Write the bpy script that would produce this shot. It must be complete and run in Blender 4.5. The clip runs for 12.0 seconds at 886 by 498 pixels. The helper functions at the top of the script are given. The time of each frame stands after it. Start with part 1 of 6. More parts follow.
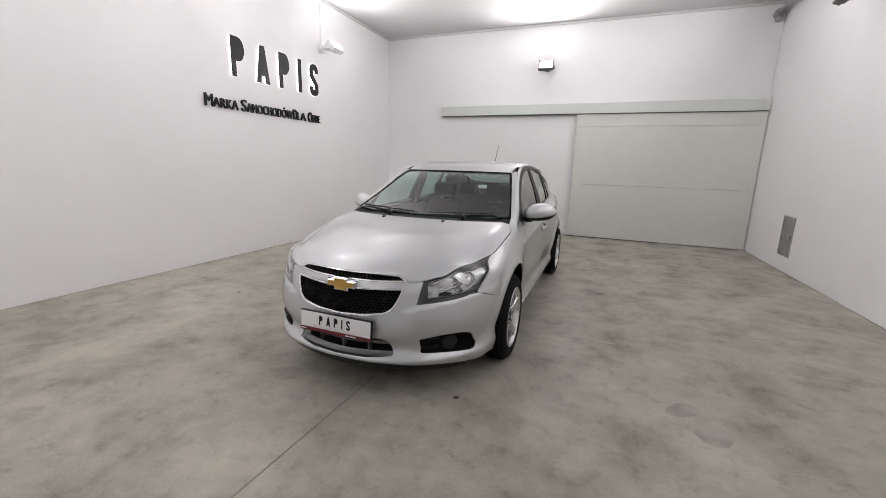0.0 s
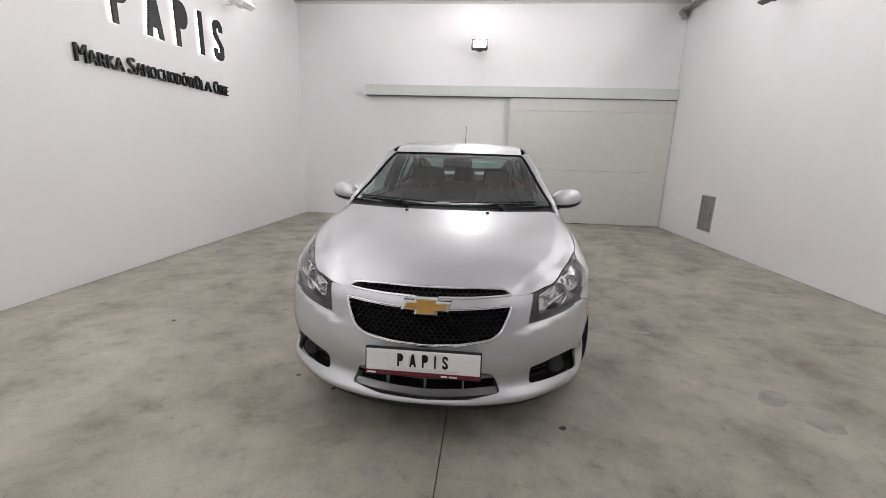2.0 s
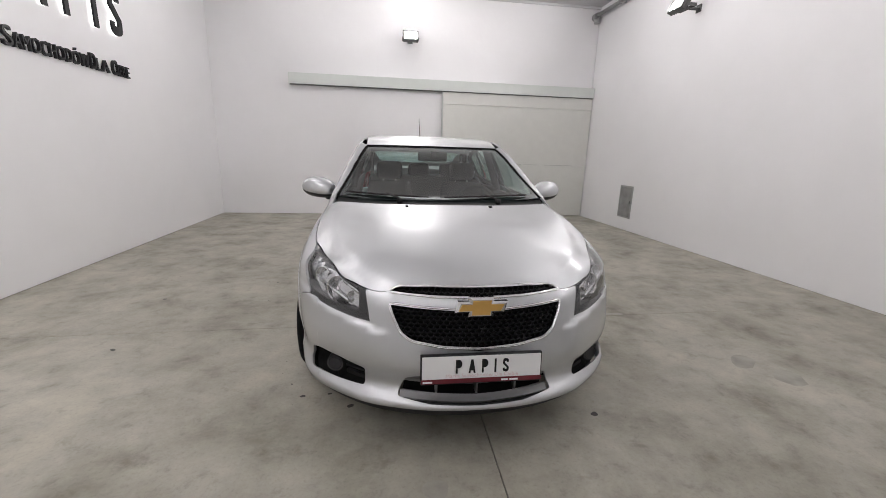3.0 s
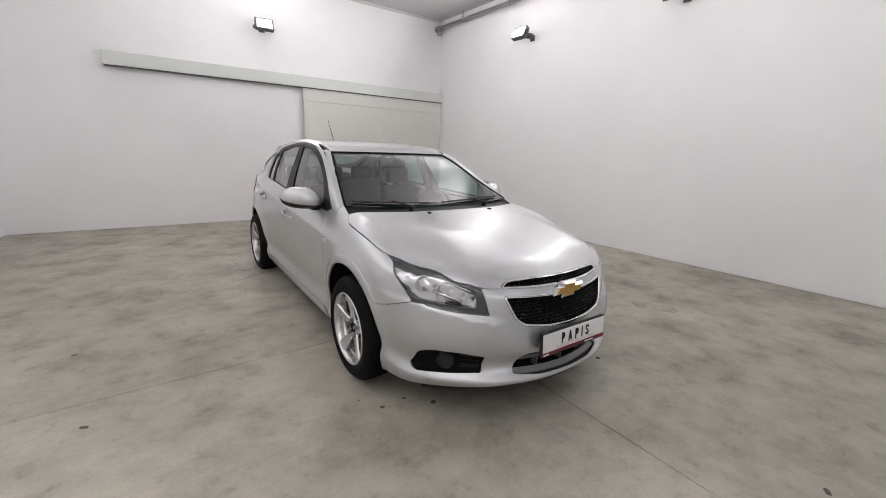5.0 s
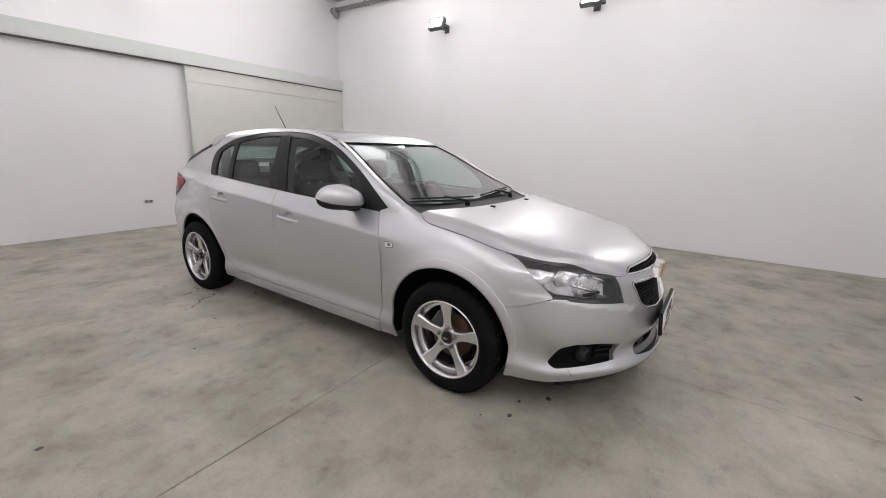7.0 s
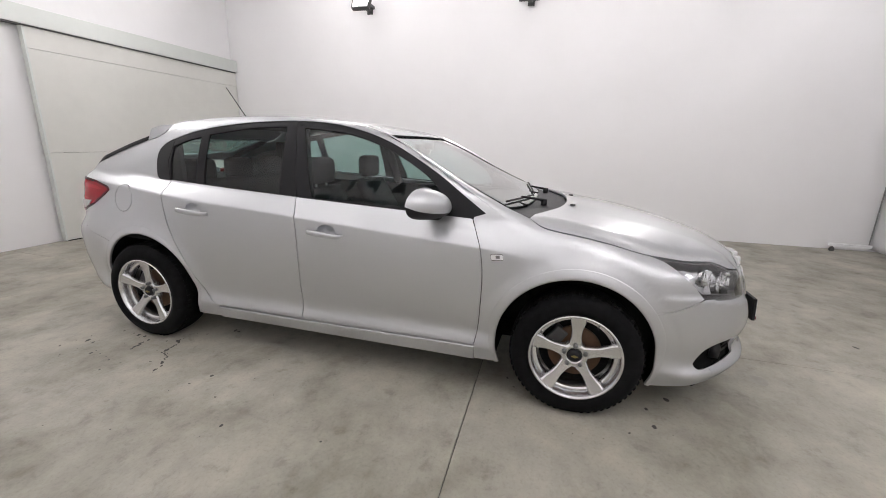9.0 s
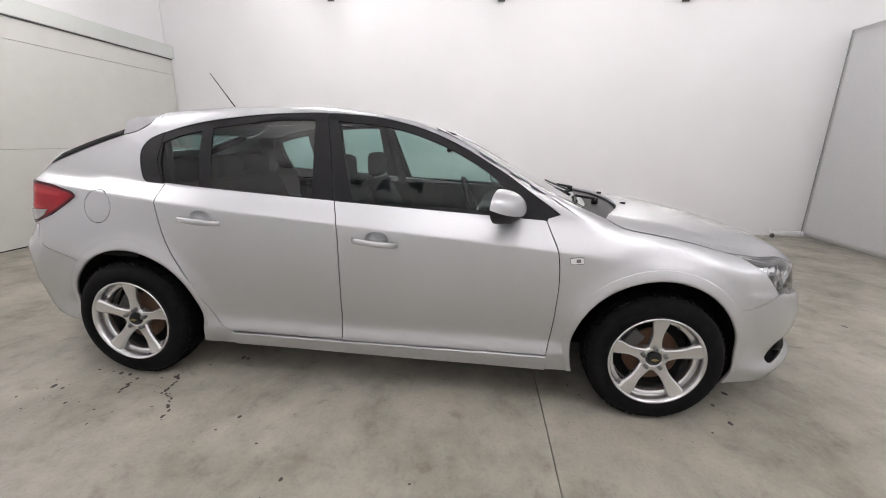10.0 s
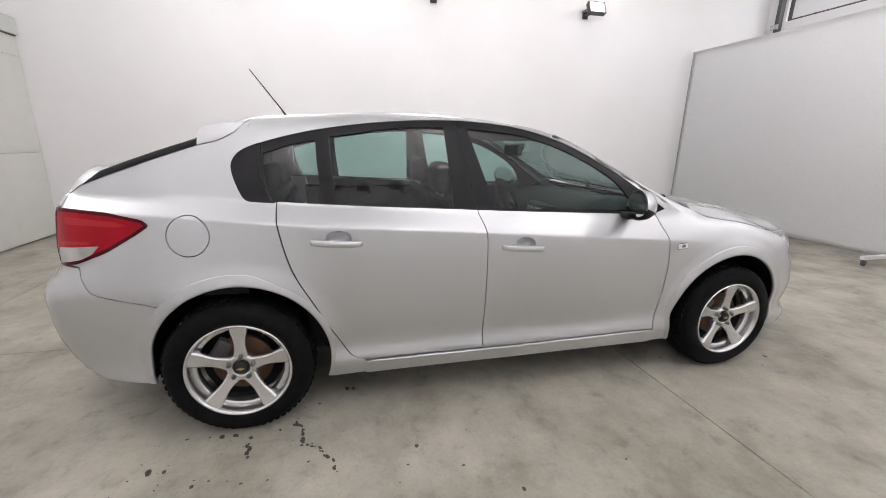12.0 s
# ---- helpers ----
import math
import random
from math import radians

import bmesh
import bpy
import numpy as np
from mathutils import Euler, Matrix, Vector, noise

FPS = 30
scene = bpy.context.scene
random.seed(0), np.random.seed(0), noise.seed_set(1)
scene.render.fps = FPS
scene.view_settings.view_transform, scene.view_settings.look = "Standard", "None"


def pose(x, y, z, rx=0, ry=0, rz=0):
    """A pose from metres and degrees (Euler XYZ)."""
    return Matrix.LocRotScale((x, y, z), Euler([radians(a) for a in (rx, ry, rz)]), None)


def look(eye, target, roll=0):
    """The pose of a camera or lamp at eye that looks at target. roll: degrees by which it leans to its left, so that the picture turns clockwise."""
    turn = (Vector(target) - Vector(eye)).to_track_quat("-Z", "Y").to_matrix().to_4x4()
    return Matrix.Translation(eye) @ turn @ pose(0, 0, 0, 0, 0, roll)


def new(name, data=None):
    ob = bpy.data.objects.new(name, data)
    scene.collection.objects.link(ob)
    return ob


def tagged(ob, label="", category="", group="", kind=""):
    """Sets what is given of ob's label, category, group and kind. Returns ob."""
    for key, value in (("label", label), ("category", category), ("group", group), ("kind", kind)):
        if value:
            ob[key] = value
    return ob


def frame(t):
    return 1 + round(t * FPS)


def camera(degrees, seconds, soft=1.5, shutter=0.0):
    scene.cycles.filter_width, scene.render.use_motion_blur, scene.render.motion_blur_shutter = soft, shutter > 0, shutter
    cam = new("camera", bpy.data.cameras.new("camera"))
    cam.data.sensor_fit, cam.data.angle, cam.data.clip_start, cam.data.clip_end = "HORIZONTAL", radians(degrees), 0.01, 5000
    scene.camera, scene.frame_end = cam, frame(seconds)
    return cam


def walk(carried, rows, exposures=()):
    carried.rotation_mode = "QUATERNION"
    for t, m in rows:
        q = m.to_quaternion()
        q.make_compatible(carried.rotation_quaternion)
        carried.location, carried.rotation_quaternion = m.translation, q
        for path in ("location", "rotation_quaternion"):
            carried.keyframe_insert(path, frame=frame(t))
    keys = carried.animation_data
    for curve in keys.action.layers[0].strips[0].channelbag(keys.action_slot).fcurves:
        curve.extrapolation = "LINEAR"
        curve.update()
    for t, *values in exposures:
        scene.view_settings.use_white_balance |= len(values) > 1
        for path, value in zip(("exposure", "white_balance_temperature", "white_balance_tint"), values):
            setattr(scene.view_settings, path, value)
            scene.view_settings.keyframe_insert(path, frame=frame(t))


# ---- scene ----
cam = camera(95.3, 12.0, soft=0.9)
PATH = [
    (0, (-0.351, 0.287, 1.404), (-1.065, 2.11, 0.994), 1.6),
    (0.5, (-0.691, 0.374, 1.372), (-1.288, 2.234, 0.946), 1.6),
    (1, (-0.982, 0.494, 1.371), (-1.465, 2.384, 0.931), 1.6),
    (1.5, (-1.252, 0.55, 1.346), (-1.598, 2.468, 0.897), 1.7),
    (2, (-1.553, 0.587, 1.333), (-1.715, 2.527, 0.876), 1.7),
    (2.5, (-1.849, 0.659, 1.303), (-1.8, 2.603, 0.837), 1.7),
    (4.5, (-3.115, 0.833, 1.351), (-2.162, 2.529, 0.884), 1.8),
    (5, (-3.47, 0.961, 1.369), (-2.343, 2.545, 0.901), 1.9),
    (5.5, (-3.716, 1.168, 1.345), (-2.447, 2.64, 0.874), 1.7),
    (6, (-3.933, 1.409, 1.341), (-2.532, 2.757, 0.871), 1.8),
    (6.5, (-4.162, 1.697, 1.343), (-2.643, 2.907, 0.868), 1.8),
    (7, (-4.293, 2.015, 1.319), (-2.683, 3.099, 0.837), 1.7),
    (9, (-4.49, 3.285, 1.302), (-2.623, 3.795, 0.799), 1.5),
    (9.5, (-4.467, 3.645, 1.307), (-2.566, 3.996, 0.794), 1.5),
    (10, (-4.416, 3.959, 1.28), (-2.492, 4.155, 0.772), 1.6),
    (10.5, (-4.382, 4.284, 1.308), (-2.451, 4.326, 0.787), 1.5),
    (11, (-4.402, 4.63, 1.33), (-2.475, 4.501, 0.81), 1.3),
    (11.5, (-4.376, 4.977, 1.301), (-2.469, 4.67, 0.782), 1.2),
    (12, (-4.368, 5.328, 1.313), (-2.494, 4.858, 0.796), 1.0),
]
walk(cam, [(t, look(eye, target, roll)) for t, eye, target, roll in PATH],
     exposures=[(0, 0.26), (3, 0.30), (6, 0.35), (9, 0.57), (12, 0.74)])

# ---- world and lights ----
scene.view_settings.exposure = 0.0
world = bpy.data.worlds.new("world")
scene.world = world
world.use_nodes = True
world.node_tree.nodes["Background"].inputs["Color"].default_value = (0.5, 0.52, 0.55, 1)
world.node_tree.nodes["Background"].inputs["Strength"].default_value = 0.02

WALL_L, WALL_B, WALL_F, CEIL = -5.33, 9.2, -2.6, 4.2


def wall_r(y):
    """The long wall on the far side runs slightly askew."""
    return 2.15 + 0.021 * (9.2 - y)


# flood lamps: place of the lens, way it faces in plan, tilt from straight up, watts
LAMP_Z = 3.37
FLOODS = [(wall_r(y) - 0.30, y, LAMP_Z, -1, 0, 66, w) for y, w in ((6.44, 50.0), (3.88, 38.0), (1.30, 29.0))]
# lamp at y -1.02 is unseen, added to brighten screen and car front
FLOODS += [(WALL_L + 0.30, y, LAMP_Z, 1, 0, 48, w) for y, w in ((6.72, 27.0), (4.15, 44.0), (1.55, 58.0), (-1.02, 52.0))]
FLOODS += [(-1.67, WALL_B - 0.22, LAMP_Z, 0, -1, 66, 50.0)]


def flood_light(x, y, z, dx, dy, tilt, watts):
    lamp = bpy.data.lights.new("flood_light", "AREA")
    lamp.shape, lamp.size, lamp.size_y = "RECTANGLE", 0.22, 0.14
    lamp.energy = watts
    lamp.color = (1.0, 0.962, 0.953)
    ob = new("flood_light", lamp)
    t = radians(tilt)
    way = Vector((dx * math.sin(t), dy * math.sin(t), math.cos(t)))
    ob.matrix_world = look(Vector((x, y, z)) + way * 0.022, Vector((x, y, z)) + way)
    return ob


for fl in FLOODS:
    flood_light(*fl)

# assumed daylight: area lamp added inside the high window band to brighten the car's front
fill_lamp = bpy.data.lights.new("window_fill", "AREA")
fill_lamp.shape, fill_lamp.size, fill_lamp.size_y = "RECTANGLE", 5.5, 0.46
fill_lamp.energy = 12.0
fill_lamp.color = (0.95, 0.98, 1.0)
fill_ob = new("window_fill", fill_lamp)
fill_ob.matrix_world = look((-0.775, WALL_F - 0.03, 3.775), (-0.775, WALL_F + 1.0, 3.60))

# ---- materials ----
def mat(name):
    m = bpy.data.materials.new(name)
    m.use_nodes = True
    nt = m.node_tree
    return m, nt, nt.nodes["Principled BSDF"]


def node(nt, kind, **vals):
    n = nt.nodes.new(kind)
    for k, v in vals.items():
        n.inputs[k].default_value = v
    return n


def ramp(nt, src, stops):
    r = nt.nodes.new("ShaderNodeValToRGB")
    while len(r.color_ramp.elements) < len(stops):
        r.color_ramp.elements.new(0.5)
    for e, (p, c) in zip(r.color_ramp.elements, stops):
        e.position = p
        e.color = (*c, 1) if len(c) == 3 else c
    nt.links.new(src, r.inputs["Fac"])
    return r


def place_node(nt, scale=(1, 1, 1)):
    tc = nt.nodes.new("ShaderNodeTexCoord")
    mp = nt.nodes.new("ShaderNodeMapping")
    mp.inputs["Scale"].default_value = scale
    nt.links.new(tc.outputs["Object"], mp.inputs["Vector"])
    return mp.outputs["Vector"]


def noise_node(nt, vec, scale, detail=4, rough=0.55, distort=0.0):
    n = node(nt, "ShaderNodeTexNoise", Scale=scale, Detail=detail, Roughness=rough, Distortion=distort)
    nt.links.new(vec, n.inputs["Vector"])
    return n.outputs["Fac"]


def bump_node(nt, bsdf, height, strength, dist):
    b = node(nt, "ShaderNodeBump", Strength=strength, Distance=dist)
    nt.links.new(height, b.inputs["Height"])
    nt.links.new(b.outputs["Normal"], bsdf.inputs["Normal"])
    return b


def plain(name, col, rough=0.5, metal=0.0, grain=0.0, grain_scale=60, coat=0.0, var=0.08, spec=0.5):
    """A material of one colour with slight mottling and fine relief."""
    m, nt, b = mat(name)
    v = place_node(nt)
    n1 = noise_node(nt, v, grain_scale * 0.12, 5)
    lo = tuple(c * (1 - var) for c in col)
    hi = tuple(min(1, c * (1 + var)) for c in col)
    r = ramp(nt, n1, [(0.3, lo), (0.7, hi)])
    nt.links.new(r.outputs["Color"], b.inputs["Base Color"])
    b.inputs["Roughness"].default_value = rough
    b.inputs["Metallic"].default_value = metal
    b.inputs["Coat Weight"].default_value = coat
    b.inputs["Coat Roughness"].default_value = 0.04
    b.inputs["Specular IOR Level"].default_value = spec
    if grain:
        bump_node(nt, b, noise_node(nt, v, grain_scale, 3), grain, 0.002)
    return m


def concrete_mat():
    """Power-floated concrete: clouds, worn pale patches, dark blotches and fine speckle."""
    m, nt, b = mat("power_floated_concrete")
    v = place_node(nt)

    def mul(x, y, fac=1.0):
        n = nt.nodes.new("ShaderNodeMix")
        n.data_type, n.blend_type = "RGBA", "MULTIPLY"
        n.inputs["Factor"].default_value = fac
        nt.links.new(x, n.inputs[6])
        nt.links.new(y, n.inputs[7])
        return n.outputs[2]

    big = noise_node(nt, v, 0.55, 6, 0.6, 0.2)
    mid = noise_node(nt, v, 2.3, 8, 0.62, 0.15)
    small = noise_node(nt, v, 8.0, 7, 0.66, 0.25)
    fine = noise_node(nt, v, 60.0, 5, 0.75)
    c1 = ramp(nt, big, [(0.32, (0.315, 0.300, 0.256)), (0.50, (0.385, 0.368, 0.318)), (0.70, (0.460, 0.441, 0.388))])
    c2 = ramp(nt, mid, [(0.30, (0.57, 0.56, 0.53)), (0.43, (0.86, 0.855, 0.835)), (0.52, (1.0, 1.0, 1.0)), (0.68, (1.20, 1.185, 1.15))])
    c3 = ramp(nt, small, [(0.30, (0.72, 0.71, 0.68)), (0.43, (0.97, 0.97, 0.965)), (0.70, (1.09, 1.085, 1.07))])
    c4 = ramp(nt, fine, [(0.28, (0.78, 0.78, 0.78)), (0.45, (0.98, 0.98, 0.98)), (0.75, (1.07, 1.07, 1.07))])
    col = mul(mul(mul(c1.outputs["Color"], c2.outputs["Color"], 0.9), c3.outputs["Color"], 0.95), c4.outputs["Color"])
    nt.links.new(col, b.inputs["Base Color"])
    rr = ramp(nt, mid, [(0.3, (0.60,) * 3), (0.7, (0.40,) * 3)])
    nt.links.new(rr.outputs["Color"], b.inputs["Roughness"])
    b.inputs["Specular IOR Level"].default_value = 0.35
    bump_node(nt, b, fine, 0.15, 0.002)
    return m


def plaster_mat(name, col, uneven=0.45):
    m, nt, b = mat(name)
    v = place_node(nt)
    big = noise_node(nt, v, 0.8, 5, 0.6)
    fine = noise_node(nt, v, 75.0, 4, 0.6)
    r = ramp(nt, big, [(0.3, tuple(c * 0.955 for c in col)), (0.7, col)])
    nt.links.new(r.outputs["Color"], b.inputs["Base Color"])
    b.inputs["Roughness"].default_value = 0.62
    b.inputs["Specular IOR Level"].default_value = 0.3
    wave = noise_node(nt, v, 2.2, 3, 0.5)
    bn = bump_node(nt, b, fine, 0.10, 0.002)
    b2 = node(nt, "ShaderNodeBump", Strength=uneven, Distance=0.02)
    nt.links.new(wave, b2.inputs["Height"])
    nt.links.new(b2.outputs["Normal"], bn.inputs["Normal"])
    return m


def paint_mat():
    m, nt, b = mat("silver_metallic_paint")
    v = place_node(nt)
    flake = nt.nodes.new("ShaderNodeTexVoronoi")
    flake.inputs["Scale"].default_value = 900
    nt.links.new(v, flake.inputs["Vector"])
    r = ramp(nt, flake.outputs["Distance"], [(0.0, (0.475, 0.486, 0.504)), (0.6, (0.595, 0.608, 0.628))])
    nt.links.new(r.outputs["Color"], b.inputs["Base Color"])
    b.inputs["Metallic"].default_value = 0.84
    b.inputs["Roughness"].default_value = 0.41
    b.inputs["Coat Weight"].default_value = 1.0
    b.inputs["Coat Roughness"].default_value = 0.03
    b.inputs["Coat IOR"].default_value = 1.5
    return m


def glass_mat(name, tint, ior=1.5):
    """Tinted pane: clear see-through mixed with a mirror that strengthens at grazing angles."""
    m = bpy.data.materials.new(name)
    m.use_nodes = True
    nt = m.node_tree
    nt.nodes.clear()
    out = nt.nodes.new("ShaderNodeOutputMaterial")
    tr = node(nt, "ShaderNodeBsdfTransparent", Color=(*tint, 1))
    gl = node(nt, "ShaderNodeBsdfGlossy", Color=(1, 1, 1, 1), Roughness=0.0)
    fr = node(nt, "ShaderNodeLayerWeight", Blend=0.5)
    po = nt.nodes.new("ShaderNodeMath")
    po.operation = "POWER"
    po.inputs[1].default_value = 5.0
    nt.links.new(fr.outputs["Facing"], po.inputs[0])
    f0 = ((ior - 1) / (ior + 1)) ** 2
    ma = nt.nodes.new("ShaderNodeMath")
    ma.operation = "MULTIPLY_ADD"
    ma.inputs[1].default_value, ma.inputs[2].default_value = 1 - f0, f0
    nt.links.new(po.outputs[0], ma.inputs[0])
    # both faces of the pane reflect: 2r / (1 + r)
    up = nt.nodes.new("ShaderNodeMath")
    up.operation = "MULTIPLY"
    up.inputs[1].default_value = 2.0
    dn = nt.nodes.new("ShaderNodeMath")
    dn.operation = "ADD"
    dn.inputs[1].default_value = 1.0
    dv = nt.nodes.new("ShaderNodeMath")
    dv.operation = "DIVIDE"
    nt.links.new(ma.outputs[0], up.inputs[0])
    nt.links.new(ma.outputs[0], dn.inputs[0])
    nt.links.new(up.outputs[0], dv.inputs[0])
    nt.links.new(dn.outputs[0], dv.inputs[1])
    mx = nt.nodes.new("ShaderNodeMixShader")
    nt.links.new(dv.outputs[0], mx.inputs["Fac"])
    nt.links.new(tr.outputs["BSDF"], mx.inputs[1])
    nt.links.new(gl.outputs["BSDF"], mx.inputs[2])
    nt.links.new(mx.outputs["Shader"], out.inputs["Surface"])
    return m


def glow_mat(name, strength):
    m, nt, b = mat(name)
    b.inputs["Emission Color"].default_value = (1.0, 0.98, 0.96, 1)
    b.inputs["Emission Strength"].default_value = strength
    return m


M_CONCRETE = concrete_mat()
M_WALL = plaster_mat("white_plaster", (0.882, 0.876, 0.888))
# ceiling white dimmed below the walls' to hold down the lamps' hot spots
M_CEIL = plaster_mat("dimmed_ceiling_paint", (0.65, 0.647, 0.658), 0.1)
M_GATE = plain("cream_lacquered_steel", (0.70, 0.70, 0.665), 0.42, var=0.02)
M_RAIL = plain("pale_grey_lacquer", (0.66, 0.69, 0.665), 0.38, var=0.02)
M_SCREEN = plain("white_canvas", (0.90, 0.90, 0.912), 0.7, grain=0.2, grain_scale=300, var=0.02)
M_JOINT = plain("joint_dirt", (0.045, 0.043, 0.04), 0.9)
M_STEEL = plain("galvanised_steel", (0.42, 0.42, 0.42), 0.45, 0.7)
M_DKGREY = plain("dark_grey_casting", (0.09, 0.09, 0.09), 0.5)
M_BLACK = plain("black_acrylic", (0.012, 0.012, 0.014), 0.35, spec=0.25)
M_LETTERSIDE = plain("white_acrylic", (0.86, 0.86, 0.88), 0.4)
M_GLOW = glow_mat("lit_lens", 9.0)
# emission stands in for the light on the sign's white sides
M_EDGEGLOW = glow_mat("brightened_letter_edge", 1.15)
M_PAINT = paint_mat()
M_GLASS = glass_mat("tinted_glass", (0.50, 0.645, 0.62), 1.35)
M_CLEAR = glass_mat("clear_lens", (0.93, 0.94, 0.95), 1.45)
M_CHROME = plain("chrome", (0.80, 0.80, 0.81), 0.09, 1.0, var=0.01)
M_ALLOY = plain("silver_alloy", (0.66, 0.66, 0.67), 0.23, 0.88, coat=0.4, var=0.03)
M_GLOSSBLK = plain("gloss_black_trim", (0.012, 0.012, 0.014), 0.42, var=0.02, spec=0.22)
M_PLASTIC = plain("black_plastic", (0.018, 0.018, 0.02), 0.55, grain=0.15, grain_scale=400, spec=0.3)
M_RUBBER = plain("tyre_rubber", (0.0065, 0.0065, 0.0072), 0.75, grain=0.2, grain_scale=250, var=0.3, spec=0.12)
M_LINER = plain("wheel_arch_liner", (0.010, 0.010, 0.010), 0.9, spec=0.1)
M_CABIN = plain("dark_grey_cabin_plastic", (0.011, 0.012, 0.013), 0.65, spec=0.2)
M_COMB = plain("matt_black_mesh", (0.010, 0.010, 0.011), 0.5, spec=0.2)
M_FOGGLASS = plain("grey_lamp_glass", (0.05, 0.05, 0.055), 0.10, 0.4)
M_CLOTH = plain("charcoal_seat_cloth", (0.013, 0.0135, 0.015), 0.9, var=0.2, spec=0.2)
M_ROOFLINING = plain("grey_roof_lining", (0.09, 0.09, 0.088), 0.9)
M_DULLGOLD = plain("dull_gold", (0.26, 0.20, 0.075), 0.4, 0.6)
M_GOLD = plain("brushed_gold", (0.62, 0.38, 0.11), 0.38, 0.6, var=0.06)
M_PLATE = plain("white_plate_plastic", (0.84, 0.84, 0.85), 0.3, var=0.01)
M_RED = plain("dark_red_print", (0.15, 0.012, 0.022), 0.4)
M_SLAT = plain("grey_slat_plastic", (0.20, 0.20, 0.205), 0.3, 0.4)
M_NUT = plain("dull_nut_steel", (0.16, 0.16, 0.16), 0.4, 0.8)
M_PINK = plain("faded_pink_print", (0.72, 0.58, 0.60), 0.4)
M_RUST = plain("rusty_brake_disc", (0.11, 0.062, 0.036), 0.6, 0.5, var=0.35)
M_TAIL = plain("red_lamp_glass", (0.36, 0.004, 0.014), 0.12, var=0.15, spec=0.2)
M_TAILRIM = plain("dark_red_rim", (0.085, 0.003, 0.009), 0.15, spec=0.2)
M_TAILBAND = plain("pale_red_reflector", (0.46, 0.016, 0.026), 0.2, spec=0.25)
M_TAILCLEAR = plain("milky_lamp_glass", (0.42, 0.40, 0.385), 0.12, var=0.3)
M_AMBER = plain("pale_amber_bulb", (0.75, 0.45, 0.25), 0.3)
M_HLGREY = plain("headlamp_bezel", (0.028, 0.028, 0.031), 0.35, 0.3)
def facet_mat():
    """Vapour chrome pressed into small facets."""
    m, nt, b = mat("vapour_chrome")
    vor = nt.nodes.new("ShaderNodeTexVoronoi")
    vor.feature = "SMOOTH_F1"
    vor.inputs["Scale"].default_value = 19
    nt.links.new(place_node(nt), vor.inputs["Vector"])
    b.inputs["Base Color"].default_value = (0.72, 0.72, 0.735, 1)
    b.inputs["Metallic"].default_value = 1.0
    b.inputs["Roughness"].default_value = 0.20
    bump_node(nt, b, vor.outputs["Distance"], 0.7, 0.025)
    return m


M_HLCHROME = facet_mat()
M_NICHE = plain("grey_steel_flap", (0.30, 0.30, 0.30), 0.5, 0.4, var=0.2)
M_OIL = plain("oil_stain", (0.055, 0.05, 0.045), 0.5, var=0.3)
M_FOOT = plain("wall_foot_grime", (0.15, 0.14, 0.125), 0.8, var=0.3)
M_SCUFF = plain("scuffed_concrete", (0.335, 0.322, 0.282), 0.6, var=0.25)

# ---- building helpers ----
def mesh_ob(name, bm, material, parent=None, label="", smooth=False):
    me = bpy.data.meshes.new(name)
    bm.normal_update()
    bm.to_mesh(me)
    bm.free()
    if smooth:
        me.shade_smooth()
    for m in material if isinstance(material, (list, tuple)) else [material]:
        me.materials.append(m)
    ob = new(name, me)
    if parent:
        ob.parent = parent
    if label:
        tagged(ob, label)
    return ob


def part(name, bm, material, parent, label="", smooth=False):
    return mesh_ob(name, bm, material, parent, label, smooth)


def add_box(bm, x0, x1, y0, y1, z0, z1, bevel=0.0, m=None):
    b2 = bmesh.new()
    bmesh.ops.create_cube(b2, size=1)
    for v in b2.verts:
        v.co = Vector(((x0 + x1) / 2 + v.co.x * (x1 - x0), (y0 + y1) / 2 + v.co.y * (y1 - y0), (z0 + z1) / 2 + v.co.z * (z1 - z0)))
    if bevel:
        bmesh.ops.bevel(b2, geom=b2.edges[:], offset=bevel, segments=2, affect="EDGES", profile=0.5)
    if m is not None:
        bmesh.ops.transform(b2, matrix=m, verts=b2.verts)
    join_bm(bm, b2)
    return bm


def join_bm(bm, b2):
    base = {}
    for v in b2.verts:
        base[v] = bm.verts.new(v.co)
    for f in b2.faces:
        nf = bm.faces.new([base[v] for v in f.verts])
        nf.smooth = f.smooth
        nf.material_index = f.material_index
    b2.free()


def box(x0, x1, y0, y1, z0, z1, bevel=0.0, m=None):
    return add_box(bmesh.new(), x0, x1, y0, y1, z0, z1, bevel, m)


def add_tube(bm, p, q, r, n=16, r2=None, caps=True):
    p, q = Vector(p), Vector(q)
    ax = (q - p).normalized()
    a = ax.orthogonal().normalized()
    b = ax.cross(a)
    rings = []
    for c, rr in ((p, r), (q, r if r2 is None else r2)):
        rings.append([bm.verts.new(c + (a * math.cos(k * 2 * math.pi / n) + b * math.sin(k * 2 * math.pi / n)) * rr) for k in range(n)])
    for k in range(n):
        f = bm.faces.new((rings[0][k], rings[0][(k + 1) % n], rings[1][(k + 1) % n], rings[1][k]))
        f.smooth = True
    if caps:
        bm.faces.new(rings[0][::-1])
        bm.faces.new(rings[1])
    return bm


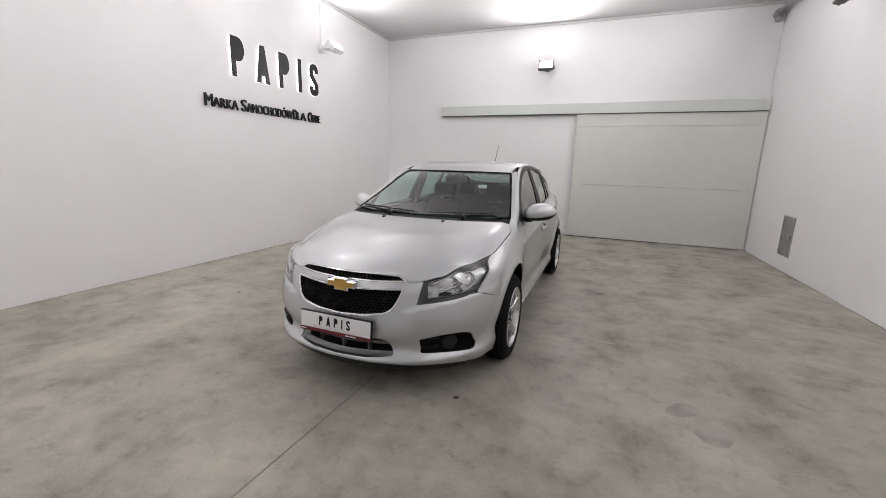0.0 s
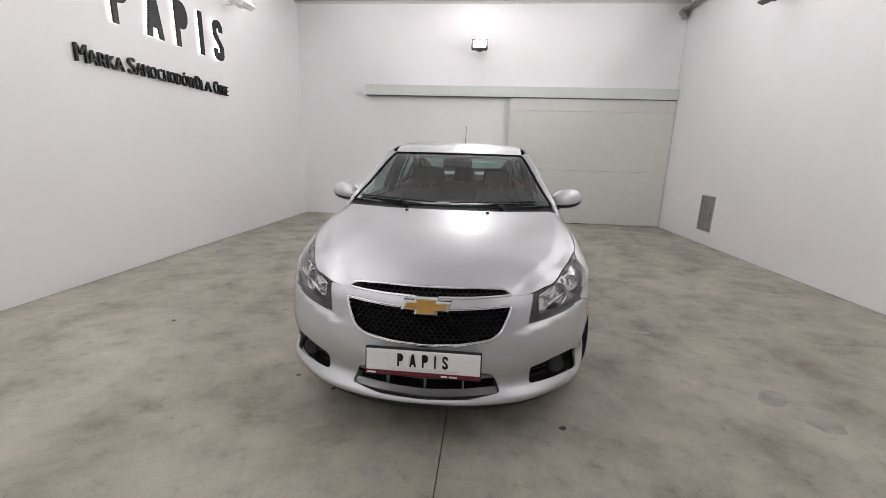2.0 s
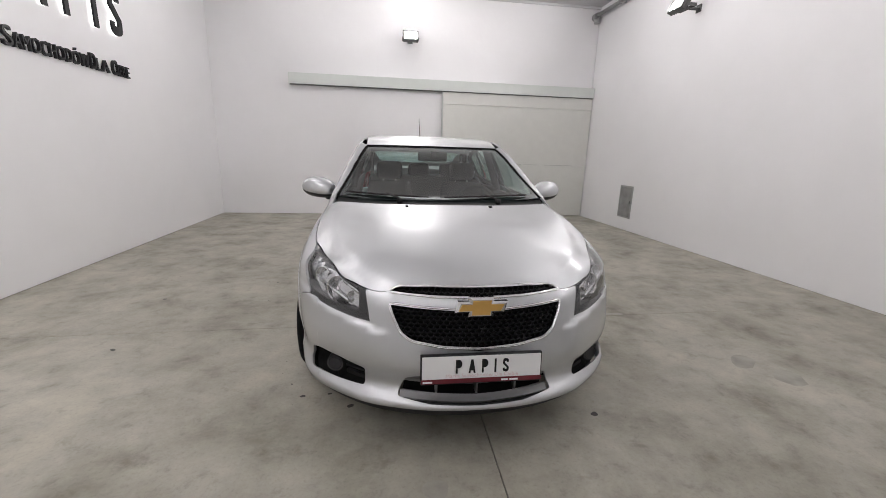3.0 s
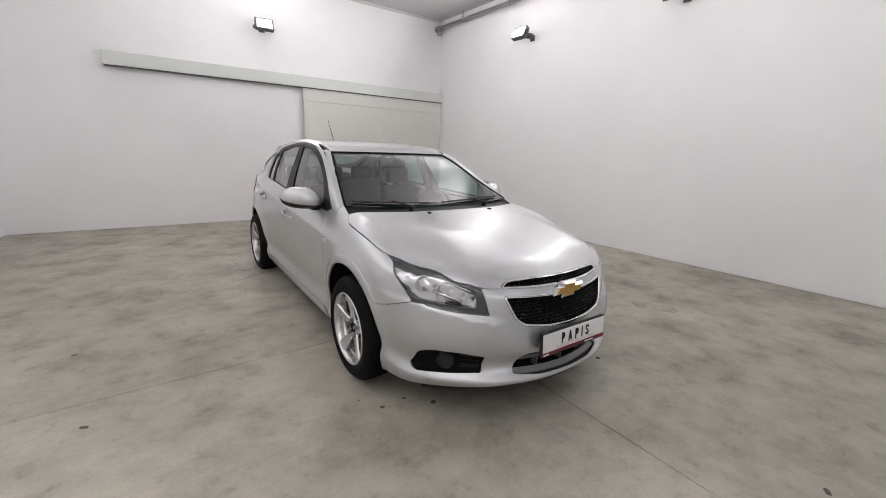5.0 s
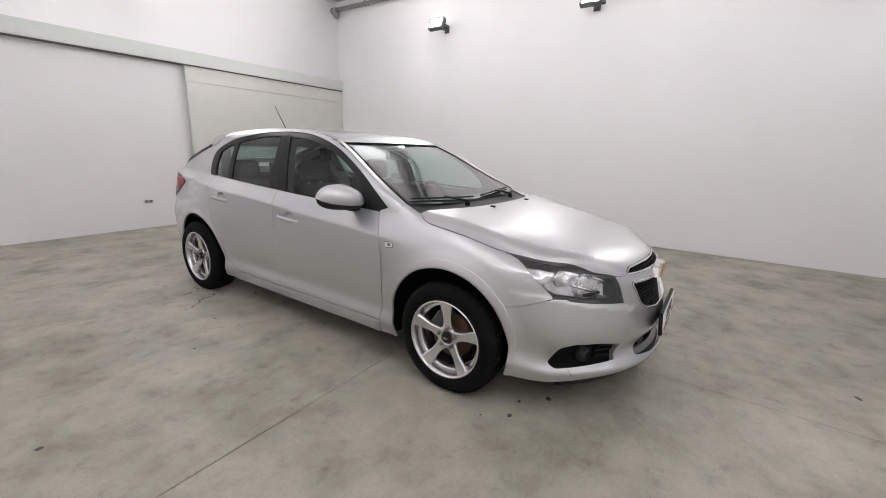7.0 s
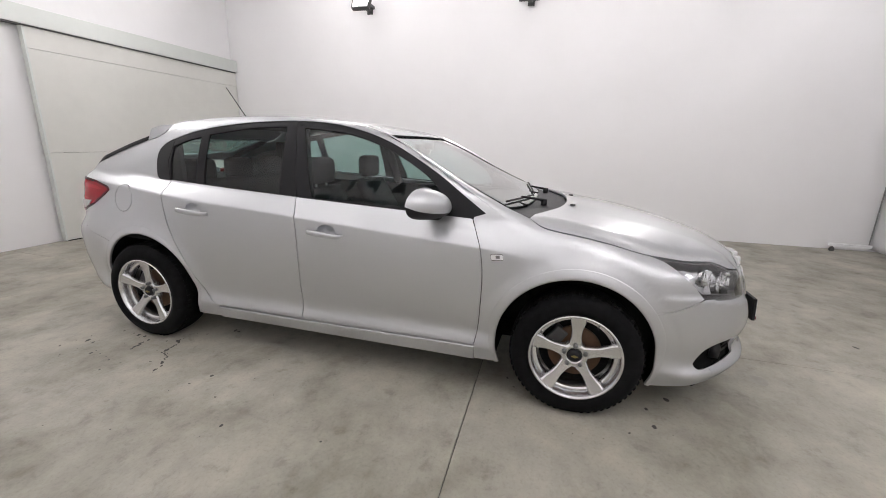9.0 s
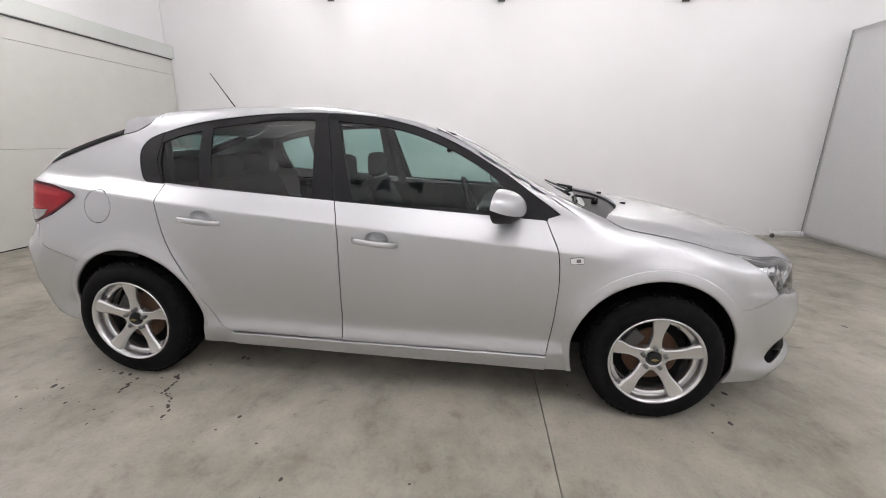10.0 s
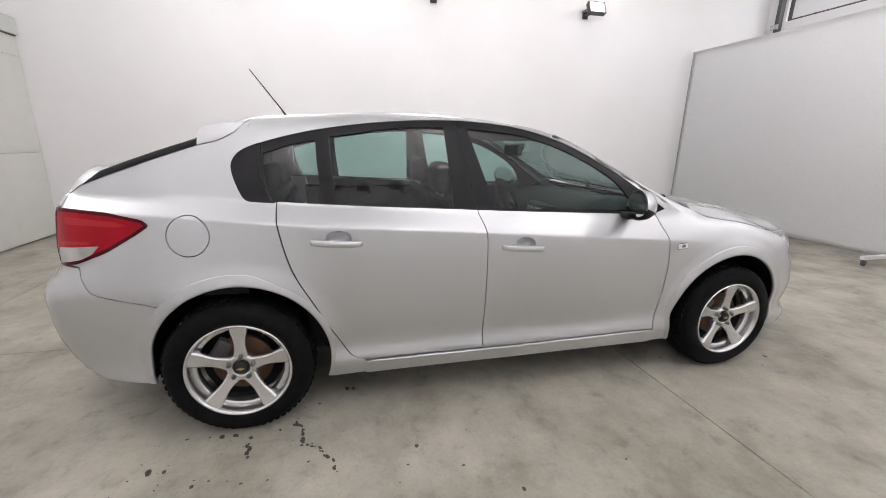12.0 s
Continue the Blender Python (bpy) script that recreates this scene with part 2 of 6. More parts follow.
def sweep(pts, r, m=8):
    """A smooth rod of radius r through 3D points."""
    bm = bmesh.new()
    pts = [Vector(p) for p in pts]
    rings = []
    for k, p in enumerate(pts):
        d = (pts[min(k + 1, len(pts) - 1)] - pts[max(k - 1, 0)]).normalized()
        e = d.cross(Vector((0, 0, 1))).normalized()
        f = e.cross(d)
        rings.append([bm.verts.new(p + e * (r * math.cos(2 * math.pi * j / m)) + f * (r * math.sin(2 * math.pi * j / m))) for j in range(m)])
    for a, b in zip(rings, rings[1:]):
        for j in range(m):
            bm.faces.new((a[j], a[(j + 1) % m], b[(j + 1) % m], b[j])).smooth = True
    bm.faces.new(rings[0])
    bm.faces.new(rings[-1])
    bmesh.ops.recalc_face_normals(bm, faces=bm.faces)
    return bm


def prism(pts, depth, axis="x", at=0.0):
    """A plate from a 2D outline; axis is its thin direction."""
    bm = bmesh.new()

    def put(a, b, d):
        return {"x": (d, a, b), "y": (a, d, b), "z": (a, b, d)}[axis]
    v0 = [bm.verts.new(put(a, b, at)) for a, b in pts]
    v1 = [bm.verts.new(put(a, b, at + depth)) for a, b in pts]
    bm.faces.new(v0)
    bm.faces.new(v1[::-1])
    n = len(pts)
    for k in range(n):
        bm.faces.new((v0[k], v1[k], v1[(k + 1) % n], v0[(k + 1) % n]))
    bmesh.ops.recalc_face_normals(bm, faces=bm.faces)
    return bm


# ---- the room ----
def quad_prism(pts, z0, z1):
    return prism(pts, z1 - z0, "z", z0)


T = 0.2
R0, R1 = wall_r(WALL_F - T), wall_r(WALL_B + T)
tagged(mesh_ob("floor", quad_prism([(WALL_L - T, WALL_F - T), (R0 + T, WALL_F - T), (R1 + T, WALL_B + T), (WALL_L - T, WALL_B + T)], -0.2, -0.012), M_JOINT),
       "dirty bed of the concrete floor in its saw-cut joints", "floor", kind="structure")
slab_bed = bpy.data.objects["floor"]


def joint_y(x):
    return 3.585 + 0.019 * (x + 4.5)


def joint_x(y):
    return -1.667 + 0.02 * (y - 2.3)


G = 0.0022


def slab(corners):
    bm = quad_prism(corners, -0.012, 0.0)
    bm.normal_update()
    top = [e for e in bm.edges if all(abs(v.co.z) < 1e-6 for v in e.verts)]
    bmesh.ops.bevel(bm, geom=top, offset=0.002, segments=1, affect="EDGES")
    ob = part("floor_slab", bm, M_CONCRETE, slab_bed)
    return ob


rows_y = [lambda x: WALL_F - 0.05, lambda x: joint_y(x) - 5.45, joint_y, lambda x: joint_y(x) + 4.35, lambda x: WALL_B + 0.05]
for k in range(4):
    lo, hi = rows_y[k], rows_y[k + 1]
    for a, b in ((WALL_L - 0.05, None), (None, R0 + 0.1)):
        xa = (lambda y, a=a: a if a is not None else joint_x(y) + G)
        xb = (lambda y, b=b: b if b is not None else joint_x(y) - G)
        ya, yb = lo(-2) + G, hi(-2) - G
        slab([(xa(ya), lo(xa(ya)) + G), (xb(ya), lo(xb(ya)) + G), (xb(yb), hi(xb(yb)) - G), (xa(yb), hi(xa(yb)) - G)])

tagged(mesh_ob("wall_west", box(WALL_L - T, WALL_L, WALL_F - T, WALL_B + T, 0.0, CEIL), M_WALL), "white plastered wall carrying the black raised lettering", "wall", kind="structure")
tagged(mesh_ob("wall_east", quad_prism([(R0, WALL_F - T), (R0 + T, WALL_F - T), (R1 + T, WALL_B + T), (R1, WALL_B + T)], 0.0, CEIL), M_WALL), "plain white plastered long wall with uplighters", "wall", kind="structure")
tagged(mesh_ob("ceiling", box(WALL_L - T, R0 + T, WALL_F - T, WALL_B + T, CEIL, CEIL + 0.2), M_CEIL), "white painted ceiling, toned down, washed by uplighters", "ceiling", kind="structure")

# back wall with the gate opening
GX0, GX1, GZ = -0.80, 1.98, 2.40
bm = bmesh.new()
add_box(bm, WALL_L, GX0, WALL_B, WALL_B + T, 0, CEIL)
add_box(bm, GX1, R1, WALL_B, WALL_B + T, 0, CEIL)
add_box(bm, GX0, GX1, WALL_B, WALL_B + T, GZ, CEIL)
tagged(mesh_ob("wall_north", bm, M_WALL), "white end wall behind the sliding steel gate", "wall", kind="structure")

# front wall behind the screen, with a high framed window
WX0, WX1, WZ0, WZ1 = -3.6, 2.05, 3.50, 4.05
bm = bmesh.new()
add_box(bm, WALL_L, R0, WALL_F - T, WALL_F, 0, WZ0)
add_box(bm, WALL_L, R0, WALL_F - T, WALL_F, WZ1, CEIL)
add_box(bm, WALL_L, WX0, WALL_F - T, WALL_F, WZ0, WZ1)
add_box(bm, WX1, R0, WALL_F - T, WALL_F, WZ0, WZ1)
tagged(mesh_ob("wall_south", bm, M_WALL), "grey-white end wall rising behind the white screen", "wall", kind="structure")

# high window band: dark frame with pale panes, and the vertical door track beside it
win = tagged(new("window_1"), "dark-framed high window band above the screen", "window", kind="structure")
bm = bmesh.new()
add_box(bm, WX0, WX1, WALL_F - 0.12, WALL_F - 0.04, WZ0, WZ0 + 0.035)
add_box(bm, WX0, WX1, WALL_F - 0.12, WALL_F - 0.04, WZ1 - 0.035, WZ1)
for k in range(5):
    xx = WX0 + (WX1 - WX0 - 0.05) * k / 4
    add_box(bm, xx, xx + 0.05, WALL_F - 0.118, WALL_F - 0.042, WZ0 + 0.035, WZ1 - 0.035)
part("window_frame", bm, M_DKGREY, win, "dark grey metal frame")
for k in range(4):
    xx = WX0 + (WX1 - WX0 - 0.05) * k / 4
    part("pane", box(xx + 0.05, xx + (WX1 - WX0 - 0.05) / 4, WALL_F - 0.09, WALL_F - 0.07, WZ0 + 0.035, WZ1 - 0.035), M_SCREEN, win, "pale frosted pane")

track = tagged(new("door_track"), "dark steel vertical guide track with a clamp", "door track", kind="structure")
bm = box(2.10, 2.17, WALL_F + 0.003, WALL_F + 0.10, 0.0, CEIL - 0.003, 0.006)
part("rail", bm, M_DKGREY, track)
part("clamp", box(2.08, 2.20, WALL_F + 0.10, WALL_F + 0.15, 3.38, 3.46, 0.01), M_STEEL, track)

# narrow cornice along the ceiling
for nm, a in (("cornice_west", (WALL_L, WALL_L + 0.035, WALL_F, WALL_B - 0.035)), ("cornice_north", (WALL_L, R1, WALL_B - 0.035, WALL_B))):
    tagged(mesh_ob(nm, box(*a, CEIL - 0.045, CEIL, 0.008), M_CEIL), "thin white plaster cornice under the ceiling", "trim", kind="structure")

# sliding gate on its rail box
GATE_F = WALL_B - 0.085
gate = tagged(new("door_1"), "cream steel sliding gate, closed, hanging from its rail", "sliding gate", kind="structure")
zs = (0.012, 1.085, 2.225, 2.50)
for k in range(3):
    part("gate_panel", box(-1.0, wall_r(WALL_B) - 0.012, GATE_F, WALL_B - 0.03, zs[k] + 0.002, zs[k + 1] - 0.002, 0.0025), M_GATE, gate)
part("edge_strip", box(-1.022, -1.002, GATE_F - 0.008, WALL_B - 0.028, 0.012, 2.50, 0.002), M_RAIL, gate)
part("rubber_seal", box(-1.0, 0.75, GATE_F + 0.01, WALL_B - 0.035, 0.001, 0.012), M_RUBBER, gate, "black rubber strip on the floor")
railbox = tagged(new("gate_rail"), "pale grey box rail along the wall above the gate", "gate rail", kind="structure")
part("cover", box(-3.93, wall_r(9) - 0.015, WALL_B - 0.13, WALL_B - 0.005, 2.465, 2.66, 0.004), M_RAIL, railbox)
part("track", box(-3.91, wall_r(9) - 0.03, WALL_B - 0.11, WALL_B - 0.03, 2.452, 2.465), M_DKGREY, railbox, "dark slot under the cover")

# wall flap low on the long wall
flap = tagged(new("wall_flap"), "small grey steel inspection flap low in the white wall", "wall flap")
xw = wall_r(7.55)
mflap = Matrix.Translation((xw, 7.54, 0)) @ Matrix.Rotation(math.atan(0.021), 4, "Z")
bm = bmesh.new()
for a in ((-0.19, -0.165, 0.225, 0.80), (0.165, 0.19, 0.225, 0.80), (-0.165, 0.165, 0.225, 0.25), (-0.165, 0.165, 0.775, 0.80)):
    add_box(bm, -0.012, -0.001, a[0], a[1], a[2], a[3], 0.002)
bmesh.ops.transform(bm, matrix=mflap, verts=bm.verts)
part("frame", bm, M_STEEL, flap)
part("leaf", box(-0.006, -0.001, -0.165, 0.165, 0.25, 0.775, 0.0, mflap), M_NICHE, flap)
part("latch", box(-0.014, -0.006, -0.14, -0.12, 0.48, 0.54, 0.002, mflap), M_DKGREY, flap)

# pipe under the ceiling along the long wall
pipe = tagged(new("ceiling_pipe"), "grey steel pipe clipped along the wall under the ceiling", "pipe")
pz = 4.02
bm = bmesh.new()
add_tube(bm, (wall_r(9.1) - 0.11, 9.17, pz), (wall_r(-2.4) - 0.11, -2.4, pz), 0.035, 20)
part("tube", bm, M_STEEL, pipe, smooth=False)
bm = bmesh.new()
add_tube(bm, (wall_r(9.1) - 0.11, 9.195, pz - 0.02), (wall_r(9.1) - 0.11, 9.08, pz - 0.02), 0.07, 20)
add_tube(bm, (wall_r(9.1) - 0.11, 9.1, pz - 0.06), (wall_r(9.1) - 0.11, 9.1, pz - 0.15), 0.055, 20)
part("end_fitting", bm, M_STEEL, pipe, "round grey end fitting")
for k in range(8):
    yy = 8.3 - k * 1.35
    bm = bmesh.new()
    add_tube(bm, (wall_r(yy) - 0.11, yy - 0.02, pz), (wall_r(yy) - 0.11, yy + 0.02, pz), 0.045, 16)
    add_box(bm, wall_r(yy) - 0.075, wall_r(yy) - 0.001, yy - 0.018, yy + 0.018, pz - 0.012, pz + 0.012)
    add_box(bm, wall_r(yy) - 0.118, wall_r(yy) - 0.102, yy - 0.012, yy + 0.012, pz + 0.03, CEIL - 0.001)
    part("clip", bm, M_STEEL, pipe)


# flood lamps on wall brackets
def flood(x, y, z, dx, dy, tilt_deg, watts, white):
    lamp = tagged(new("flood_lamp"), "%s flood lamp on a wall bracket, lit, aimed upwards" % ("white" if white else "dark grey"), "flood lamp", group="wall uplighters")
    body = M_LETTERSIDE if white else M_DKGREY
    t = radians(tilt_deg)
    yaw = math.atan2(dy, dx) - math.pi / 2
    base = Matrix.Translation((x, y, z)) @ Matrix.Rotation(yaw, 4, "Z")
    tilt = base @ Matrix.Rotation(-t, 4, "X")
    bm = box(-0.145, 0.145, -0.095, 0.095, -0.030, 0.012, 0.008, tilt)
    for k in range(7):
        add_box(bm, -0.12 + k * 0.038, -0.112 + k * 0.038, -0.075, 0.075, -0.052, -0.030, 0.0, tilt)
    part("housing", bm, body, lamp)
    bm = bmesh.new()
    for a in ((-0.145, 0.145, -0.095, -0.075), (-0.145, 0.145, 0.075, 0.095), (-0.145, -0.12, -0.075, 0.075), (0.12, 0.145, -0.075, 0.075)):
        add_box(bm, *a, 0.012, 0.050, 0.003, tilt)
    part("bezel", bm, body, lamp)
    part("lens", box(-0.12, 0.12, -0.075, 0.075, 0.012, 0.018, 0.0, tilt), M_GLOW, lamp, "glowing white lens")
    wall = 0.30 if dx else 0.22
    bm = bmesh.new()
    for sx in (-1, 1):
        add_box(bm, sx * 0.152 - 0.004, sx * 0.152 + 0.004, -0.13, 0.012, -0.045, -0.005, 0.0, base)
    add_box(bm, -0.156, 0.156, -0.138, -0.130, -0.045, -0.005, 0.0, base)
    add_box(bm, -0.025, 0.025, -wall + 0.012, -0.138, -0.04, -0.01, 0.003, base)
    part("bracket", bm, body, lamp)
    part("wall_plate", box(-0.05, 0.05, -wall + 0.001, -wall + 0.012, -0.07, 0.03, 0.003, base), body, lamp)
    return lamp


# fixtures for every lamp, the added unseen one at y -1.02 included
for k, fl in enumerate(FLOODS):
    flood(*fl, white=3 <= k < 7)
cable = tagged(new("lamp_cable"), "thin white cable running up the wall from a lamp", "cable")
bm = bmesh.new()
add_tube(bm, (WALL_L + 0.006, 6.72, LAMP_Z + 0.03), (WALL_L + 0.006, 6.72, CEIL - 0.046), 0.005, 8)
part("cord", bm, M_LETTERSIDE, cable)


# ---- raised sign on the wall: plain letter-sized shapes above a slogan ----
SX = WALL_L + 0.035
sign = tagged(new("wall_sign"), "black raised shapes with bright white edges on the wall", "wall sign")


def arc(cx, cy, rx, ry, a0, a1, n=8):
    return [(cx + rx * math.cos(radians(a0 + (a1 - a0) * k / n)), cy + ry * math.sin(radians(a0 + (a1 - a0) * k / n))) for k in range(n + 1)]


def glyphs(unit):
    """Plain silhouettes in a box of height 1: flagged post, wedge, post, and a bent bar."""
    flag = [(0, 0), (0.115, 0), (0.115, 0.40), (0.20, 0.40)] + arc(0.20, 0.70, 0.19, 0.30, -90, 90) + [(0, 1)]
    wedge = [(0, 0), (0.115, 0), (0.15, 0.20), (0.29, 0.20), (0.325, 0), (0.44, 0), (0.285, 1), (0.155, 1)]
    post = [(0, 0), (0.115, 0), (0.115, 1), (0, 1)]
    bent = [(0, 0.16)] + arc(0.185, 0.15, 0.185, 0.15, 200, 360, 6) + [(0.37, 0.36), (0.13, 0.66), (0.13, 0.80), (0.24, 0.80), (0.24, 0.72), (0.365, 0.72)] + arc(0.185, 0.84, 0.18, 0.16, 0, 180, 6) + [(0.005, 0.60), (0.24, 0.32), (0.24, 0.2), (0.12, 0.2), (0.12, 0.28), (0, 0.28)]
    return [(0.0, flag), (0.795, wedge), (1.63, flag), (2.42, post), (2.95, bent)]


SH = 0.525
for off, pts in glyphs(1):
    shape = [(4.735 + SH * (off + a) * 1.04, 2.525 + SH * b) for a, b in pts]
    piece = part("sign_shape", prism(shape, 0.02, "x", SX), M_BLACK, sign)
    part("bright_edge", prism([(a, b) for a, b in shape], 0.018, "x", SX - 0.0195), M_EDGEGLOW, piece, "white letter side, emissive to look lit")


def text_mesh(txt, size, width, depth, m):
    """Text in the built-in font as a mesh, squeezed to a width, moved by m."""
    cu = bpy.data.curves.new("lettering", "FONT")
    cu.body, cu.size, cu.extrude = txt, size, depth / 2
    cu.resolution_u = 3
    tmp = bpy.data.objects.new("lettering", cu)
    me = bpy.data.meshes.new_from_object(tmp)
    bpy.data.objects.remove(tmp)
    xs = [v.co.x for v in me.vertices]
    k = width / (max(xs) - min(xs))
    me.transform(m @ Matrix.Diagonal((k, 1, 1, 1)) @ Matrix.Translation((-min(xs), 0, 0)))
    return me


slogan = tagged(new("wall_slogan"), "black raised slogan lettering below the larger shapes", "wall lettering")
to_wall = Matrix(((0, 0, 1, SX - 0.01), (1, 0, 0, 0), (0, 1, 0, 0), (0, 0, 0, 1)))
SM_RUN = [("M", 4.285, 0.115, 0.235), ("ARKA", 4.405, 0.40, 0.185), ("S", 4.862, 0.095, 0.235), ("AMOCHODÓW", 4.962, 0.93, 0.185), ("D", 5.915, 0.085, 0.235), ("LA", 6.005, 0.215, 0.185), ("C", 6.28, 0.085, 0.235), ("IEBIE", 6.37, 0.225, 0.185)]
for word, y0, w, size in SM_RUN:
    me = text_mesh(word, size, w, 0.03, to_wall @ Matrix.Translation((y0, 2.075, 0)))
    me.materials.append(M_BLACK)
    ob = new("letters", me)
    ob.parent = slogan


# ---- low double socket on the gate wall ----
socket = tagged(new("wall_socket"), "small white double socket low on the white wall", "socket")
part("plate", box(-1.795, -1.665, WALL_B - 0.012, WALL_B - 0.001, 0.375, 0.445, 0.004), M_LETTERSIDE, socket)
for xx in (-1.778, -1.722):
    part("outlet", box(xx, xx + 0.046, WALL_B - 0.0155, WALL_B - 0.0121, 0.392, 0.428, 0.002), M_SLAT, socket, "grey outlet")


# ---- white screen on castors ----
screen = tagged(new("screen"), "large white canvas screen on a wheeled steel frame", "screen")
SCY, SX0, SX1, SZ0, SZ1 = -0.90, -1.45, 2.22, 0.06, 2.92
bm = bmesh.new()
nx, nz = 60, 40
grid = {}
for i in range(nx + 1):
    for j in range(nz + 1):
        a, b = i / nx, j / nz
        wrinkle = 0.0025 * noise.noise(Vector((a * 4 + b * 3, b * 2.0, 1.3))) + 0.004 * math.sin(9 * (a - b * 0.6)) * math.exp(-((b - 0.95) / 0.2) ** 2)
        grid[i, j] = bm.verts.new((SX0 + (SX1 - SX0) * a, SCY + wrinkle, SZ0 + (SZ1 - SZ0) * b))
for i in range(nx):
    for j in range(nz):
        bm.faces.new((grid[i, j], grid[i, j + 1], grid[i + 1, j + 1], grid[i + 1, j]))
bmesh.ops.solidify(bm, geom=bm.faces[:], thickness=0.006)
part("canvas", bm, M_SCREEN, screen, smooth=True)
bm = bmesh.new()
for xx in (SX0 + 0.02, (SX0 + SX1) / 2, SX1 - 0.02):
    add_box(bm, xx - 0.02, xx + 0.02, SCY - 0.075, SCY - 0.035, SZ0, SZ1 - 0.02, 0.003)
for zz in (SZ0 + 0.02, SZ1 - 0.04):
    add_box(bm, SX0 + 0.04, SX1 - 0.04, SCY - 0.073, SCY - 0.037, zz - 0.02, zz + 0.02, 0.003)
part("frame", bm, M_STEEL, screen)
part("hem", box(SX1 + 0.001, SX1 + 0.014, SCY - 0.02, SCY + 0.01, SZ0, SZ1, 0.003), M_STEEL, screen, "grey edge profile")
for xx in (SX0 + 0.25, SX1 - 0.03):
    foot = part("foot", box(xx - 0.025, xx + 0.025, SCY - 0.45, SCY + 0.47, 0.075, 0.115, 0.004), M_LETTERSIDE, screen, "white steel foot bar")
    for yy in (SCY - 0.40, SCY + 0.43):
        bm = bmesh.new()
        add_tube(bm, (xx - 0.014, yy, 0.030), (xx + 0.014, yy, 0.030), 0.029, 18)
        add_tube(bm, (xx, yy, 0.055), (xx, yy, 0.076), 0.012, 10)
        add_box(bm, xx - 0.022, xx - 0.017, yy - 0.014, yy + 0.014, 0.025, 0.062)
        add_box(bm, xx + 0.017, xx + 0.022, yy - 0.014, yy + 0.014, 0.025, 0.062)
        part("castor", bm, M_DKGREY, foot, "dark swivel castor")

# ---- the car: one smooth body form, on which every panel is laid ----
CAR_X, AXLE_Y, WHEELBASE, TYRE_R, HUB_U = -1.752, 3.118, 2.685, 0.318, 0.827
car = tagged(new("car"), "silver five-door hatchback parked on the concrete floor", "car")
car.location = (CAR_X, AXLE_Y, 0)
car.rotation_euler = (0, 0, radians(-0.25))


def spline(xs, ys, even=False):
    """Natural cubic spline, straight beyond its ends; even mirrors it about 0."""
    xs, ys = np.array(xs, float), np.array(ys, float)
    if even:
        k = 1 if xs[0] == 0 else 0
        xs, ys = np.concatenate([-xs[k:][::-1], xs]), np.concatenate([ys[k:][::-1], ys])
    n, h = len(xs), np.diff(xs)
    A, r = np.eye(n), np.zeros(n)
    for i in range(1, n - 1):
        A[i, i - 1:i + 2] = h[i - 1], 2 * (h[i - 1] + h[i]), h[i]
        r[i] = 6 * ((ys[i + 1] - ys[i]) / h[i] - (ys[i] - ys[i - 1]) / h[i - 1])
    m = np.linalg.solve(A, r)

    def at(x):
        x = np.asarray(x, float)
        i = np.clip(np.searchsorted(xs, x) - 1, 0, n - 2)
        xc = np.clip(x, xs[0], xs[-1])
        a, b, hh = xs[i + 1] - xc, xc - xs[i], h[i]
        y = (m[i] * a ** 3 + m[i + 1] * b ** 3) / (6 * hh) + (ys[i] / hh - m[i] * hh / 6) * a + (ys[i + 1] / hh - m[i + 1] * hh / 6) * b
        s0 = (ys[1] - ys[0]) / h[0] - h[0] * (2 * m[0] + m[1]) / 6
        s1 = (ys[-1] - ys[-2]) / h[-1] + h[-1] * (m[-2] + 2 * m[-1]) / 6
        return y + np.where(x < xs[0], (x - xs[0]) * s0, 0) + np.where(x > xs[-1], (x - xs[-1]) * s1, 0)
    return at


def soft_max(a, b, k):
    h = np.maximum(k - np.abs(a - b), 0) / k
    return np.maximum(a, b) + h * h * k * 0.25


def soft_ramp(h, e):
    return (np.sqrt(h * h + e * e) + h) / 2


def step(a, b, x):
    t = np.clip((x - a) / (b - a), 0, 1)
    return t * t * (3 - 2 * t)


plan_w = spline((-0.75, -0.45, -0.2, 0.05, 0.4, 0.8, 1.5, 2.2, 2.685, 3.0, 3.3, 3.55), (0.74, 0.822, 0.856, 0.868, 0.852, 0.846, 0.846, 0.849, 0.860, 0.834, 0.777, 0.70))
low_d = spline((0.12, 0.18, 0.24, 0.29, 0.34, 0.44, 0.58, 0.72, 0.85, 1.0), (-0.07, -0.042, -0.022, -0.013, -0.026, -0.020, -0.007, -0.001, 0.0, 0.0))
belt_w = spline((-0.6, 0.0, 0.54, 1.1, 1.57, 2.1, 2.61, 3.0, 3.35), (0.70, 0.775, 0.775, 0.772, 0.766, 0.748, 0.715, 0.672, 0.615))
lean = spline((0.5, 1.6, 2.3, 2.7, 3.3), (0.245, 0.245, 0.235, 0.19, 0.18))
hood_c = spline((-1.05, -0.9, -0.8, -0.6, -0.3, 0.0, 0.15, 0.45), (0.575, 0.690, 0.766, 0.846, 0.916, 0.956, 0.974, 0.998))
top_c = spline((-0.3, 0.1, 0.4, 0.7, 0.94, 1.2, 1.5, 1.9, 2.3, 2.5, 2.64, 2.83, 3.0, 3.2, 3.4, 3.6), (0.73, 0.912, 1.032, 1.166, 1.288, 1.384, 1.434, 1.452, 1.438, 1.424, 1.405, 1.322, 1.252, 1.163, 1.045, 0.91))
bulge_u = spline((-0.95, -0.78, -0.68, -0.585, -0.377, -0.161, 0.1, 0.4), (0.20, 0.36, 0.475, 0.548, 0.634, 0.680, 0.705, 0.71))
screen_u = spline((0.392, 0.60, 0.82, 1.03, 1.095, 1.4), (0.722, 0.672, 0.617, 0.562, 0.545, 0.548))
